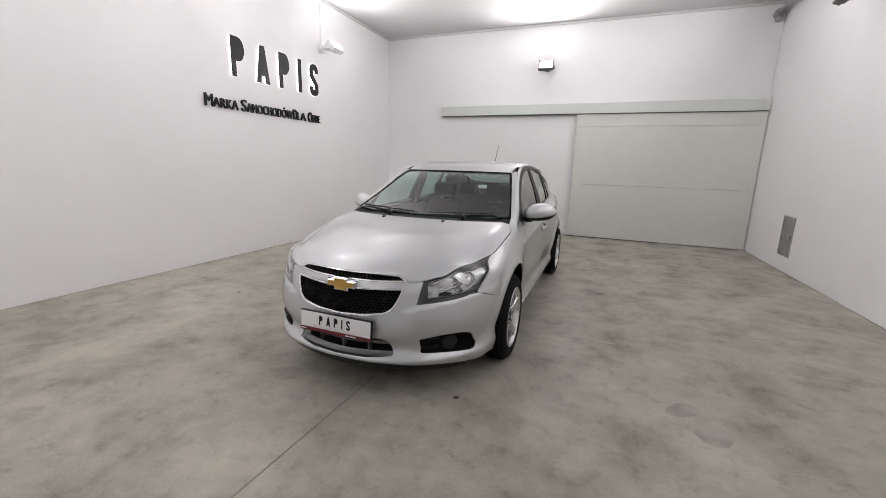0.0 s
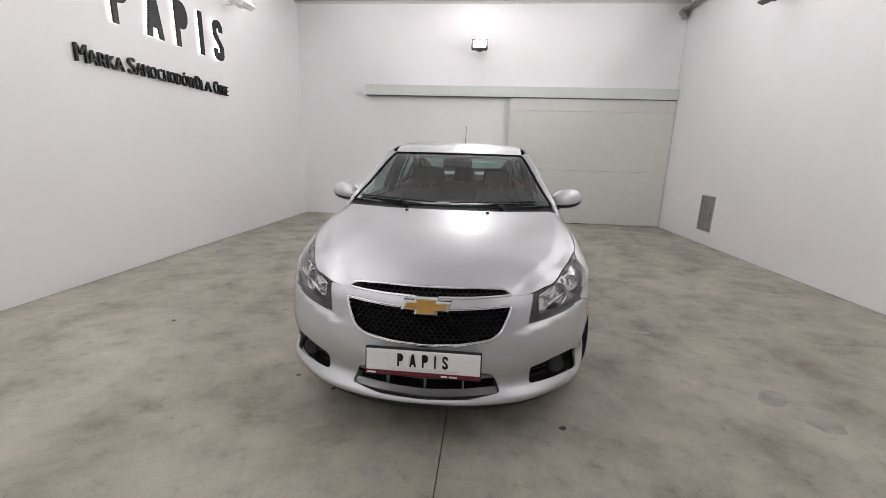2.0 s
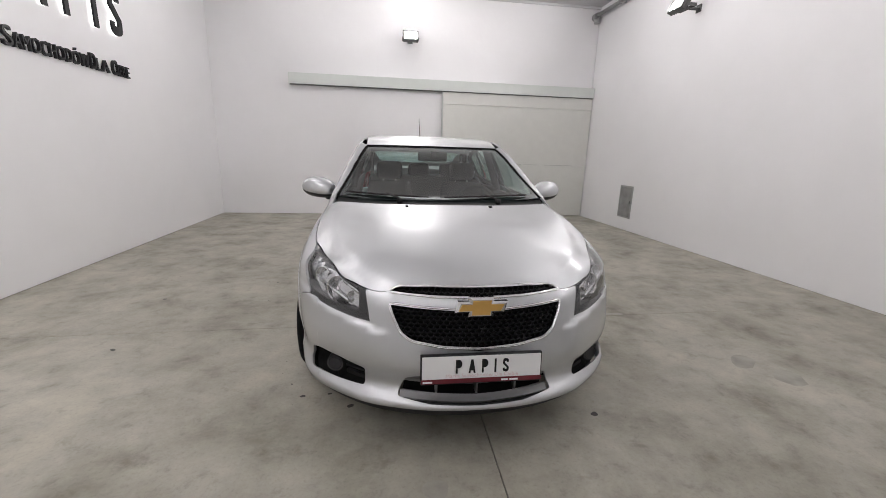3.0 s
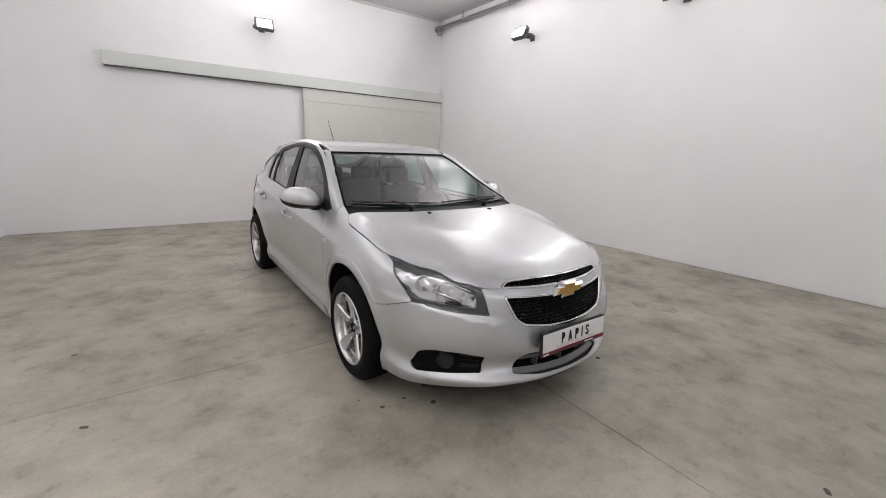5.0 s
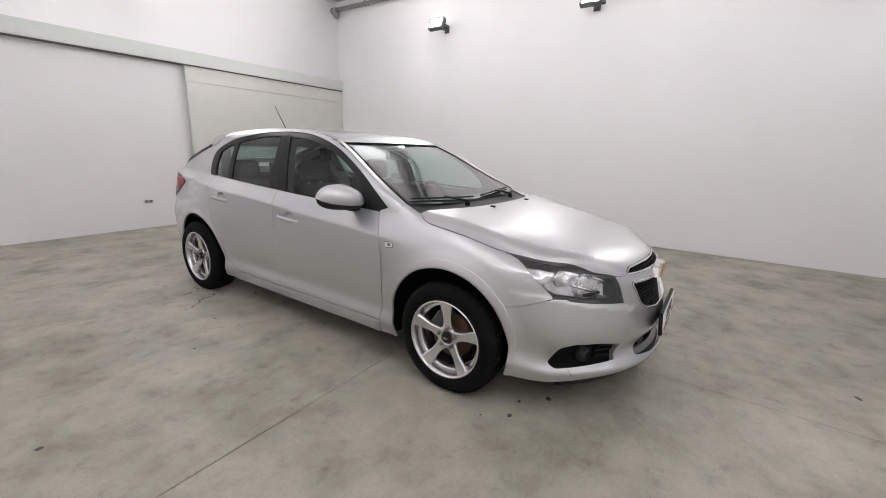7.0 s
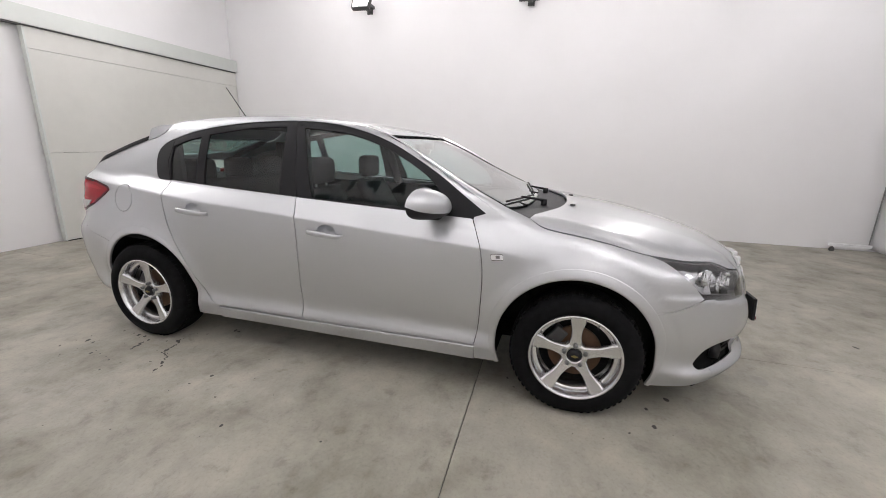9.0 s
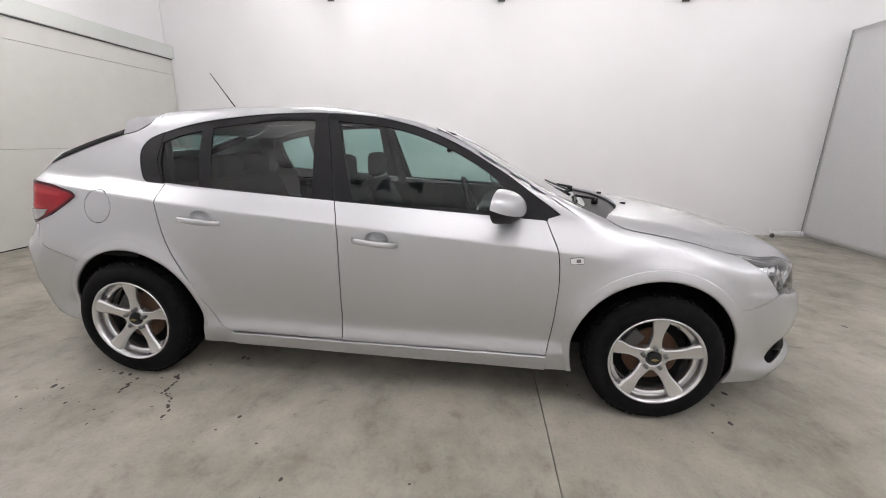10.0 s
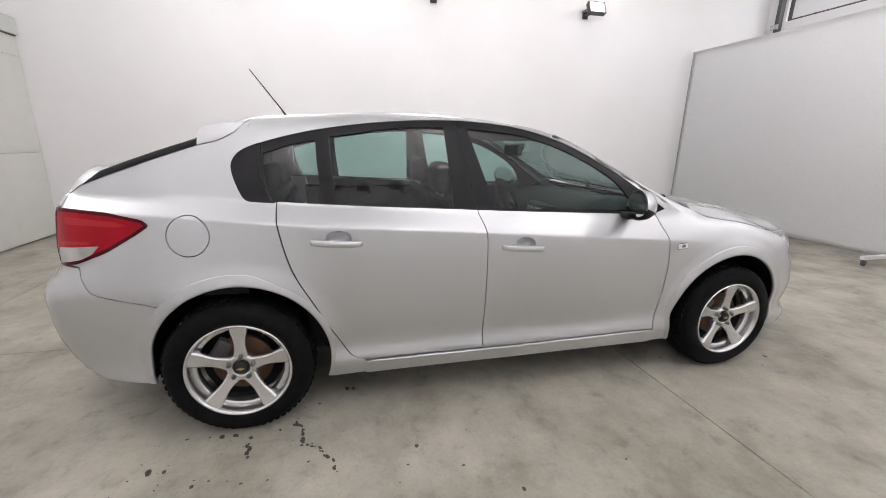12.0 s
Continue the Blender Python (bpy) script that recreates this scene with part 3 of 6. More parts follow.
nose_c = spline((0, 0.2, 0.35, 0.48, 0.6, 0.72, 0.80, 0.86, 0.90), (-0.938, -0.922, -0.883, -0.824, -0.734, -0.610, -0.49, -0.32, -0.10), True)
nose_b = spline((0.12, 0.18, 0.225, 0.26, 0.30, 0.40, 0.50, 0.58, 0.68, 0.74, 0.80, 0.86, 0.92), (0.14, 0.040, 0.004, -0.014, 0.024, 0.006, 0.012, 0.032, 0.056, 0.073, 0.112, 0.185, 0.30))
tail_c = spline((0, 0.3, 0.5, 0.65, 0.75, 0.82, 0.87, 0.9), (3.60, 3.585, 3.54, 3.47, 3.375, 3.225, 3.01, 2.7), True)
tail_b = spline((0.2, 0.28, 0.38, 0.5, 0.6, 0.68, 0.75, 0.85, 0.95, 1.03, 1.1), (-0.20, -0.11, -0.045, -0.008, 0.0, -0.012, -0.075, -0.092, -0.105, -0.125, -0.18))
ARCH = ((0.018, 0.335, 0.378), (2.668, 0.330, 0.376))


def crease_z(s):
    return 0.777 + 0.0735 * s


def belt_z(s):
    return 0.918 + 0.047 * s


def side_w(s, z):
    p, zc, zb = plan_w(s), crease_z(s), belt_z(s)
    w = p + low_d(np.minimum(z, 1.0))
    m1 = np.clip((p - belt_w(s)) / (zb - zc), 0.1, 1.2)
    w = w - m1 * soft_ramp(z - zc, 0.006 + 0.06 * (1 - step(-0.05, 0.46, s))) + (m1 - lean(s)) * soft_ramp(z - zb, 0.004) - 0.60 * np.maximum(z - zb, 0) ** 2 + 0.62 * np.maximum(z - zb, 0) ** 3
    w = w - 0.22 * soft_ramp(z - 0.68, 0.03) * step(2.15, 2.9, s)
    for a, b, r in ARCH:
        d = np.hypot(s - a, (z - b))
        w = w + 0.017 * (1 - step(0.0, 0.105, d - r)) * step(0.22, 0.48, z)
    return w + 0.022 * (1 - step(0.266, 0.286, z)) * (1 - step(-0.62, -0.45, s))


def top_h(s, u):
    hood = hood_c(s - 0.25 * u * u) - (0.02 + 0.22 * (1 - step(-0.85, -0.55, s)) * (1 - 0.75 * step(0.40, 0.54, np.abs(u)))) * u * u + 0.012 * (1 - step(-0.034, 0.034, np.abs(u) - bulge_u(s)))
    hood = hood - 0.060 * step(0.40, 0.80, np.abs(u)) * step(-0.78, -0.42, s) * (1 - step(-0.42, 0.10, s))
    pillar = 0.024 * step(0.004, 0.05, np.abs(u) - screen_u(s)) * step(0.30, 0.50, s) * (1 - step(1.1, 1.6, s))
    return soft_max(hood, top_c(s) - 0.028 * u * u + pillar, 0.012)


def form(u, s, z):
    """Negative inside the body."""
    u = np.abs(u)
    f = soft_max(u - side_w(s, z), z - top_h(s, u), 0.085 - 0.05 * step(2.5, 2.75, s))
    shelf = 0.021 * (1 - step(-0.010, 0.022, z - 0.570 - 0.21 * (u - 0.44))) * step(0.35, 0.47, u) * step(0.38, 0.52, z)
    f = soft_max(f, nose_c(u) + nose_b(z) - shelf - s, 0.045)
    return soft_max(f, s - tail_c(u) - tail_b(z), 0.05)


def lay(proj, a, b):
    """Body points under 2D points: side (s, z), top (u, s), front and rear (u, z)."""
    a, b = np.asarray(a, float), np.asarray(b, float)
    lo, hi = {"side": (0.0, 1.1), "top": (0.3, 1.7), "front": (1.2, -1.4), "rear": (1.2, 4.0)}[proj]
    lo, hi = np.full(a.shape, lo), np.full(a.shape, hi)

    def at(t):
        return {"side": (t, a, b), "top": (a, b, t), "front": (a, t, b), "rear": (a, t, b)}[proj]
    for _ in range(40):
        mid = (lo + hi) / 2
        inside = form(*at(mid)) < 0
        lo, hi = np.where(inside, mid, lo), np.where(inside, hi, mid)
    return np.stack(at((lo + hi) / 2), axis=-1)


def normals(p):
    e = 1e-3
    g = np.stack([form(p[:, 0] + e, p[:, 1], p[:, 2]) - form(p[:, 0] - e, p[:, 1], p[:, 2]),
                  form(p[:, 0], p[:, 1] + e, p[:, 2]) - form(p[:, 0], p[:, 1] - e, p[:, 2]),
                  form(p[:, 0], p[:, 1], p[:, 2] + e) - form(p[:, 0], p[:, 1], p[:, 2] - e)], axis=-1)
    return g / np.maximum(np.linalg.norm(g, axis=1, keepdims=True), 1e-9)


def inside_poly(x, y, poly):
    res, n = False, len(poly)
    for k in range(n):
        (x0, y0), (x1, y1) = poly[k], poly[(k + 1) % n]
        if (y0 > y) != (y1 > y) and x < (x1 - x0) * (y - y0) / (y1 - y0) + x0:
            res = not res
    return res


def rounded(pts, r, n=4):
    """An outline with its corners rounded by r."""
    out, m = [], len(pts)
    for k in range(m):
        p0, p1, p2 = (Vector(pts[(k + d) % m]) for d in (-1, 0, 1))
        a, b = (p0 - p1), (p2 - p1)
        q = min(r, a.length * 0.45, b.length * 0.45)
        pa, pb = p1 + a.normalized() * q, p1 + b.normalized() * q
        for j in range(n + 1):
            t = j / n
            out.append(tuple(pa * (1 - t) ** 2 + p1 * 2 * t * (1 - t) + pb * t * t))
    return out


def curve(pts, n=6):
    """A smooth open curve through 2D points."""
    P = [Vector(p) for p in pts]
    out = []
    for k in range(len(P) - 1):
        p0, p1, p2, p3 = P[max(k - 1, 0)], P[k], P[k + 1], P[min(k + 2, len(P) - 1)]
        for j in range(n):
            t = j / n
            out.append(tuple(0.5 * (2 * p1 + (p2 - p0) * t + (2 * p0 - 5 * p1 + 4 * p2 - p3) * t * t + (3 * p1 - p0 - 3 * p2 + p3) * t ** 3)))
    out.append(tuple(P[-1]))
    return out


SHEAR = 0.0735


def flat_panel(outline, holes, cell, lines=()):
    """A flat grid cut to an outline, with holes; lines are extra rows of the grid."""
    xs, ys = [p[0] for p in outline], [p[1] for p in outline]
    x0, x1, y0, y1 = min(xs), max(xs), min(ys), max(ys)
    nx, ny = max(2, math.ceil((x1 - x0) / cell)), max(2, math.ceil((y1 - y0) / cell))
    bm = bmesh.new()
    gy = sorted([y0 + (y1 - y0) * j / ny for j in range(ny + 1)] + [y for y in lines if y0 < y < y1])
    ny = len(gy) - 1
    g = [[bm.verts.new((x0 + (x1 - x0) * i / nx, y, 0)) for y in gy] for i in range(nx + 1)]
    for i in range(nx):
        for j in range(ny):
            bm.faces.new((g[i][j], g[i + 1][j], g[i + 1][j + 1], g[i][j + 1]))
    for poly in [outline] + list(holes):
        for k in range(len(poly)):
            (ax, ay), (bx, by) = poly[k], poly[(k + 1) % len(poly)]
            d = Vector((bx - ax, by - ay, 0))
            if d.length < 1e-6:
                continue
            lx, hx, ly, hy = min(ax, bx) - 1e-4, max(ax, bx) + 1e-4, min(ay, by) - 1e-4, max(ay, by) + 1e-4
            near = []
            for f in bm.faces:
                fx = [v.co.x for v in f.verts]
                if max(fx) < lx or min(fx) > hx:
                    continue
                fy = [v.co.y for v in f.verts]
                if max(fy) < ly or min(fy) > hy:
                    continue
                near.append(f)
            if near:
                geom = set(near)
                for f in near:
                    geom.update(f.edges)
                    geom.update(f.verts)
                bmesh.ops.bisect_plane(bm, geom=list(geom), dist=1e-5, plane_co=(ax, ay, 0), plane_no=Vector((-d.y, d.x, 0)).normalized())
        gone = []
        outer = poly is outline
        for f in bm.faces:
            c = f.calc_center_median()
            if inside_poly(c.x, c.y, poly) != outer:
                gone.append(f)
        bmesh.ops.delete(bm, geom=gone, context="FACES")
    return bm


def skin_data(proj, outline, holes=(), cell=0.04, sink=0.0, flange=0.012, halves=(1,), lines=()):
    """Verts, faces and normals of a panel laid on the body; halves (1, -1) gives both sides."""
    if proj == "side":
        bm = flat_panel([(x, y - SHEAR * x) for x, y in outline], [[(x, y - SHEAR * x) for x, y in h] for h in holes], cell, (0.767, 0.772, 0.777, 0.782, 0.787))
        for v in bm.verts:
            v.co.y += SHEAR * v.co.x
    else:
        bm = flat_panel(outline, holes, cell, lines)
    bm.verts.index_update()
    flat = np.array([v.co[:2] for v in bm.verts])
    p = lay(proj, flat[:, 0], flat[:, 1])
    n = normals(p)
    p = p - n * sink
    faces = [[v.index for v in f.verts] for f in bm.faces]
    rim = []
    for e in bm.edges:
        if len(e.link_faces) == 1:
            i, j = (l.vert.index for l in (e.link_loops[0], e.link_loops[0].link_loop_next))
            rim.append((i, j))
    bm.free()
    q = np.concatenate([np.cross(p[f[1]] - p[f[0]], p[f[2]] - p[f[0]])[None] @ n[f[0]][:, None] for f in faces[:50]])
    flip = q.sum() < 0
    V, N, F = [], [], []
    for h in halves:
        k = np.array((h, 1, 1))
        turn = flip != (h < 0)
        base = sum(len(a) for a in V)
        V.append(p * k)
        N.append(n * k)
        F += [[base + i for i in (f[::-1] if turn else f)] for f in faces]
        if flange:
            base += len(p)
            fv, fn = [], []
            for i, j in rim:
                if proj != "side" and abs(flat[i, 0]) < 1e-5 and abs(flat[j, 0]) < 1e-5:
                    continue
                t = p[j] - p[i]
                out = np.cross(t, n[i]) * (-1 if flip else 1)
                out = out / max(np.linalg.norm(out), 1e-9)
                b0 = base + len(fv)
                fv += [p[i], p[j], p[j] - n[j] * flange, p[i] - n[i] * flange]
                fn += [out] * 4
                F.append([b0, b0 + 3, b0 + 2, b0 + 1] if not turn else [b0, b0 + 1, b0 + 2, b0 + 3])
            if fv:
                V.append(np.array(fv) * k)
                N.append(np.array(fn) * k)
    return np.concatenate(V), F, np.concatenate(N)


def skin(name, pieces, material, parent, label=""):
    """One mesh from panel pieces, shaded by the form's own normals."""
    V, F, N, base = [], [], [], 0
    for v, f, n in pieces:
        V.append(v)
        N.append(n)
        F += [[base + i for i in q] for q in f]
        base += len(v)
    V, N = np.concatenate(V), np.concatenate(N)
    me = bpy.data.meshes.new(name)
    me.from_pydata([tuple(map(float, v)) for v in V], [], F)
    me.shade_smooth()
    me.normals_split_custom_set_from_vertices([tuple(map(float, v)) for v in N])
    me.materials.append(material)
    ob = new(name, me)
    ob.parent = parent
    if label:
        tagged(ob, label)
    return ob


def side_of(pts3):
    return [(float(p[1]), float(p[2])) for p in pts3]


def front_of(pts3):
    return [(float(p[0]), float(p[2])) for p in pts3]


def on_top(pts):
    return lay("top", [p[0] for p in pts], [p[1] for p in pts])


def on_side(pts):
    return lay("side", [p[0] for p in pts], [p[1] for p in pts])


def arch_line(k, z0, z1, n=26):
    """The wheel opening's edge, from its front foot at z0 to its rear foot at z1."""
    a, b, r = ARCH[k]
    t0, t1 = math.pi - math.asin((z0 - b) / r), math.asin((z1 - b) / r)
    return [(a + r * math.cos(t0 + (t1 - t0) * j / n), b + r * math.sin(t0 + (t1 - t0) * j / n)) for j in range(n + 1)]


BOTH = (1, -1)
GAP = 0.0022

# shared seams, as (u, s) from above
HOOD_SIDE = curve([(0.387, -0.778), (0.463, -0.752), (0.525, -0.714), (0.595, -0.646), (0.66, -0.504), (0.72, -0.350), (0.757, -0.250), (0.772, -0.10), (0.777, 0.08), (0.768, 0.20), (0.735, 0.275)])
HOOD_FRONT = curve([(0.0, -0.819), (0.2, -0.804), (0.3, -0.782), (0.347, -0.766), (0.387, -0.778)])
HOOD_REAR = curve([(0.735, 0.275), (0.60, 0.21), (0.4, 0.135), (0.2, 0.10), (0.0, 0.09)])
SCREEN_EDGE = curve([(0.722, 0.392), (0.672, 0.60), (0.617, 0.82), (0.562, 1.03), (0.545, 1.095)])
SCREEN_TOP = curve([(0.545, 1.095), (0.40, 1.088), (0.2, 1.082), (0.0, 1.08)])
ROOF_EDGE = curve([(0.545, 1.095), (0.548, 1.4), (0.55, 1.8), (0.548, 2.2), (0.54, 2.5), (0.53, 2.60)])
ROOF_REAR = curve([(0.53, 2.60), (0.35, 2.64), (0.0, 2.66)])
C_EDGE = curve([(2.823, 1.276), (2.94, 1.236), (3.055, 1.193), (3.16, 1.152), (3.259, 1.110), (3.315, 1.072)])
C_SEAM = curve([(2.60, float(on_top([ROOF_EDGE[-1]])[0][2])), (2.632, 1.370), (2.672, 1.332), (2.738, 1.297), (2.823, 1.276)], 4)
HATCH_LINE = C_SEAM[:-1] + C_EDGE
HATCH_EDGE = [(float(p[0]), float(p[1])) for p in on_side(HATCH_LINE)]

hood_out = HOOD_FRONT[:-1] + [(u - 0.0045, s) for u, s in HOOD_SIDE[:-1]] + HOOD_REAR
skin("hood", [skin_data("top", hood_out, cell=0.02, halves=BOTH)], M_PAINT, car)
skin("roof_panel", [skin_data("top", SCREEN_TOP[::-1][:-1] + ROOF_EDGE[:-1] + ROOF_REAR, cell=0.05, halves=BOTH)], M_PAINT, car)

# windscreen with a black printed border
cowl = curve([(0.0, 0.275), (0.3, 0.290), (0.5, 0.322), (0.65, 0.362), (0.722, 0.392)])
ws_out = cowl[:-1] + SCREEN_EDGE[:-1] + SCREEN_TOP
ws_in = curve([(0.0, 0.32), (0.3, 0.335), (0.5, 0.362), (0.62, 0.400), (0.675, 0.44)])[:-1] + curve([(0.675, 0.44), (0.645, 0.60), (0.591, 0.82), (0.538, 1.035)])[:-1] + curve([(0.538, 1.035), (0.4, 1.040), (0.2, 1.036), (0.0, 1.035)])
windscreen = skin("windscreen", [skin_data("top", ws_out, cell=0.05, sink=0.006, flange=0, halves=BOTH)], M_GLASS, car, "greenish tinted windscreen")
skin("printed_border", [skin_data("top", ws_out, [ws_in + [(-0.1, 1.035), (-0.1, 0.32)]], cell=0.05, sink=0.0085, flange=0, halves=BOTH)], M_GLOSSBLK, windscreen, "black printed glass border")
for sg in BOTH:
    skin("screen_seal", [skin_data("top", [(u - 0.016, s) for u, s in SCREEN_EDGE] + [(u + 0.004, s + 0.003) for u, s in SCREEN_EDGE[::-1]], cell=0.025, sink=0.0025, flange=0.006, halves=(sg,))], M_LINER, windscreen, "black rubber seal")
for sg in BOTH:
    skin("a_pillar", [skin_data("top", [(u + 0.0045, s) for u, s in SCREEN_EDGE] + [(u + 0.050, s + 0.004) for u, s in SCREEN_EDGE[::-1]], cell=0.012, sink=-0.0012, flange=0.004, halves=(sg,))], M_PAINT, car)
skin("top_seal", [skin_data("top", SCREEN_TOP[::-1] + [(u, s - 0.014) for u, s in SCREEN_TOP], cell=0.1, sink=-0.001, flange=0.005, halves=BOTH)], M_LINER, windscreen, "black rubber seal")
# cowl panel between hood and windscreen
cowl_out = [(u, s + 0.004) for u, s in HOOD_REAR[::-1]][:-1] + [(0.728, 0.30), (0.722, 0.392)] + cowl[::-1][1:]
skin("cowl_panel", [skin_data("top", cowl_out, cell=0.06, sink=0.022, flange=0.02, halves=BOTH)], M_PLASTIC, car, "black plastic cowl at the windscreen's foot")

# fender
hood_side3 = side_of(on_top(HOOD_SIDE))
k_tip = min(range(len(HOOD_SIDE)), key=lambda i: abs(HOOD_SIDE[i][1] + 0.252))
fender_top = [p for p in hood_side3[k_tip:]]
LAMP_REAR = curve([(-0.252, 0.834), (-0.355, 0.800), (-0.435, 0.746), (-0.495, 0.690), (-0.535, 0.645)])
DOOR_F = curve([(0.548, 0.940), (0.518, 0.872), (0.492, 0.805), (0.477, 0.685), (0.479, 0.54), (0.489, 0.39), (0.505, 0.287)])
DOOR_M = curve([(1.653, 1.4165), (1.61, 1.20), (1.573, 0.995), (1.545, 0.905), (1.536, 0.80), (1.534, 0.55), (1.536, 0.280)])
DOOR_R = curve([(2.49, 1.042), (2.483, 0.955), (2.436, 0.76), (2.350, 0.592), (2.262, 0.418), (2.20, 0.315), (2.13, 0.284)])
arch_f = arch_line(0, 0.20, 0.205)
arch_r = arch_line(1, 0.21, 0.26)
a_base = side_of(on_top([(0.733, 0.285), (0.728, 0.33), (0.722, 0.392)]))


def near_z(line, z):
    return min(range(len(line)), key=lambda i: abs(line[i][1] - z))


LIP_OWNER = {}
half = len(arch_f) // 2
kb = min(range(half), key=lambda i: abs(arch_f[i][1] - 0.565))
fender_out = [fender_top[0]] + fender_top[1:] + a_base + [(0.545 - GAP, 0.952)] + [(s - GAP, z) for s, z in DOOR_F] + [(0.500, 0.200)] + arch_f[::-1][:len(arch_f) - kb] + [(-0.40, 0.595), (-0.535, 0.643)] + LAMP_REAR[::-1][1:-1]
for sg in BOTH:
    LIP_OWNER["fender", sg] = skin("fender", [skin_data("side", fender_out, cell=0.024, halves=(sg,))], M_PAINT, car)

def grown(outline, width):
    """An outline moved outwards by width (inwards if negative)."""
    n = len(outline)
    area = sum(outline[k][0] * outline[(k + 1) % n][1] - outline[(k + 1) % n][0] * outline[k][1] for k in range(n))
    out = []
    for k in range(n):
        d = Vector(outline[(k + 1) % n]) - Vector(outline[k - 1])
        nn = Vector((d.y, -d.x)).normalized() * (width if area > 0 else -width)
        out.append((outline[k][0] + nn.x, outline[k][1] + nn.y))
    return out


# front bumper: nose and two wings
U_SEAM = 0.70


def nose_line(u, zs):
    return lay("front", [u] * len(zs), zs)


zs_seam = [0.214 + (0.62 - 0.214) * k / 16 for k in range(17)]
wing_front = side_of(nose_line(U_SEAM, zs_seam))
head_low = curve([(0.455, 0.598), (0.55, 0.606), (0.65, 0.621), (0.72, 0.636), (0.754, 0.647)])
head_top = front_of(on_top(HOOD_SIDE))
k_in = min(range(len(HOOD_SIDE)), key=lambda i: abs(HOOD_SIDE[i][0] - 0.472))
head_out = head_low[:-1] + front_of(on_side([(s - 0.003, z - 0.002) for s, z in LAMP_REAR[::-1]])) + head_top[k_in:k_tip + 1][::-1]
fog_out = rounded([(0.480, 0.300), (0.61, 0.293), (0.742, 0.285), (0.748, 0.310), (0.728, 0.398), (0.69, 0.415), (0.595, 0.413), (0.478, 0.392)], 0.016)
up_grille = rounded([(-0.05, 0.757), (0.2, 0.756), (0.335, 0.750), (0.378, 0.724), (0.19, 0.7205), (-0.05, 0.7185)], 0.018, 5)
low_grille = rounded([(-0.05, 0.674), (0.11, 0.677), (0.22, 0.681), (0.378, 0.686), (0.358, 0.630), (0.330, 0.571), (0.286, 0.541), (0.16, 0.524), (-0.05, 0.507)], 0.02, 5)
intake = rounded([(-0.05, 0.390), (0.26, 0.392), (0.305, 0.375), (0.342, 0.288), (0.2, 0.272), (-0.05, 0.268)], 0.012)
edge_top = front_of(on_top(HOOD_FRONT))
nose_out = [(0.0, 0.250), (0.35, 0.244), (0.55, 0.230), (U_SEAM, 0.214), (U_SEAM, 0.66)] + head_top[:k_in][::-1] + edge_top[:-1][::-1]
nose_out = [(u, min(z, 0.790)) for u, z in nose_out]
wing_out = wing_front[:1] + [(-0.40, 0.203)] + arch_f[:kb + 1] + [(-0.40, 0.592), (-0.54, 0.640)]
wing_out += [p for p in side_of(nose_line(U_SEAM, [0.636]))] + [p for p in wing_front[::-1] if p[1] < 0.625][:-1]
head_hole = [(u + (0.004 if u > 0.6 else 0), z) for u, z in head_out]
fog_side = side_of(lay("front", [p[0] for p in fog_out], [p[1] for p in fog_out]))
front_bumper = skin("front_bumper", [skin_data("front", nose_out, [grown(up_grille, 0.004), grown(low_grille, 0.004), intake, fog_out, head_hole], cell=0.02, halves=BOTH, lines=(0.256, 0.264, 0.272, 0.286, 0.294))]
     + [skin_data("side", wing_out, [fog_side], cell=0.016, halves=(sg,)) for sg in BOTH], M_PAINT, car)

# dark shell behind gaps and openings
bm = bmesh.new()
add_box(bm, -0.62, 0.62, -0.70, 0.25, 0.22, 0.66, 0.05)
add_box(bm, -0.56, 0.56, 2.95, 3.36, 0.30, 0.95, 0.05)
add_box(bm, -0.77, 0.77, 0.42, 2.28, 0.19, 0.30, 0.03)
add_box(bm, -0.56, 0.56, 0.20, 3.05, 0.22, 0.34, 0.03)
part("underbody", bm, M_LINER, car)

# ---- body sides ----
a_rail = side_of(on_top(SCREEN_EDGE))
r_rail = side_of(on_top(ROOF_EDGE))
h_rail = HATCH_LINE
DLO_TOP = curve([(0.445, 0.945), (0.60, 1.050), (0.78, 1.168), (1.05, 1.307), (1.31, 1.383), (1.57, 1.411), (1.83, 1.409), (2.10, 1.387), (2.37, 1.343), (2.575, 1.288)], 5)
DLO_REAR = curve([(2.575, 1.288), (2.645, 1.255), (2.680, 1.205), (2.670, 1.14), (2.632, 1.060), (2.600, 1.041)], 4)
DLO_LOW = [(2.600, 1.041), (2.10, 1.017), (1.57, 0.992), (1.05, 0.967), (0.56, 0.943)]
TAIL = rounded([(3.295, 1.022), (3.13, 1.006), (3.005, 0.980), (2.980, 0.957), (3.03, 0.922), (3.15, 0.850), (3.27, 0.802), (3.345, 0.790), (3.375, 0.81), (3.36, 1.02)], 0.02)
FUEL = [(2.836 + 0.085 * math.cos(t * math.pi / 20), 0.914 + 0.085 * math.sin(t * math.pi / 20)) for t in range(40)]
FLAP = [(2.836 + 0.0812 * math.cos(t * math.pi / 20), 0.914 + 0.0812 * math.sin(t * math.pi / 20)) for t in range(40)]
rail_out = a_base[-1:] + a_rail[1:-1] + r_rail + DLO_REAR[:5][::-1] + DLO_TOP[::-1][1:] + [(0.50, 0.952)]
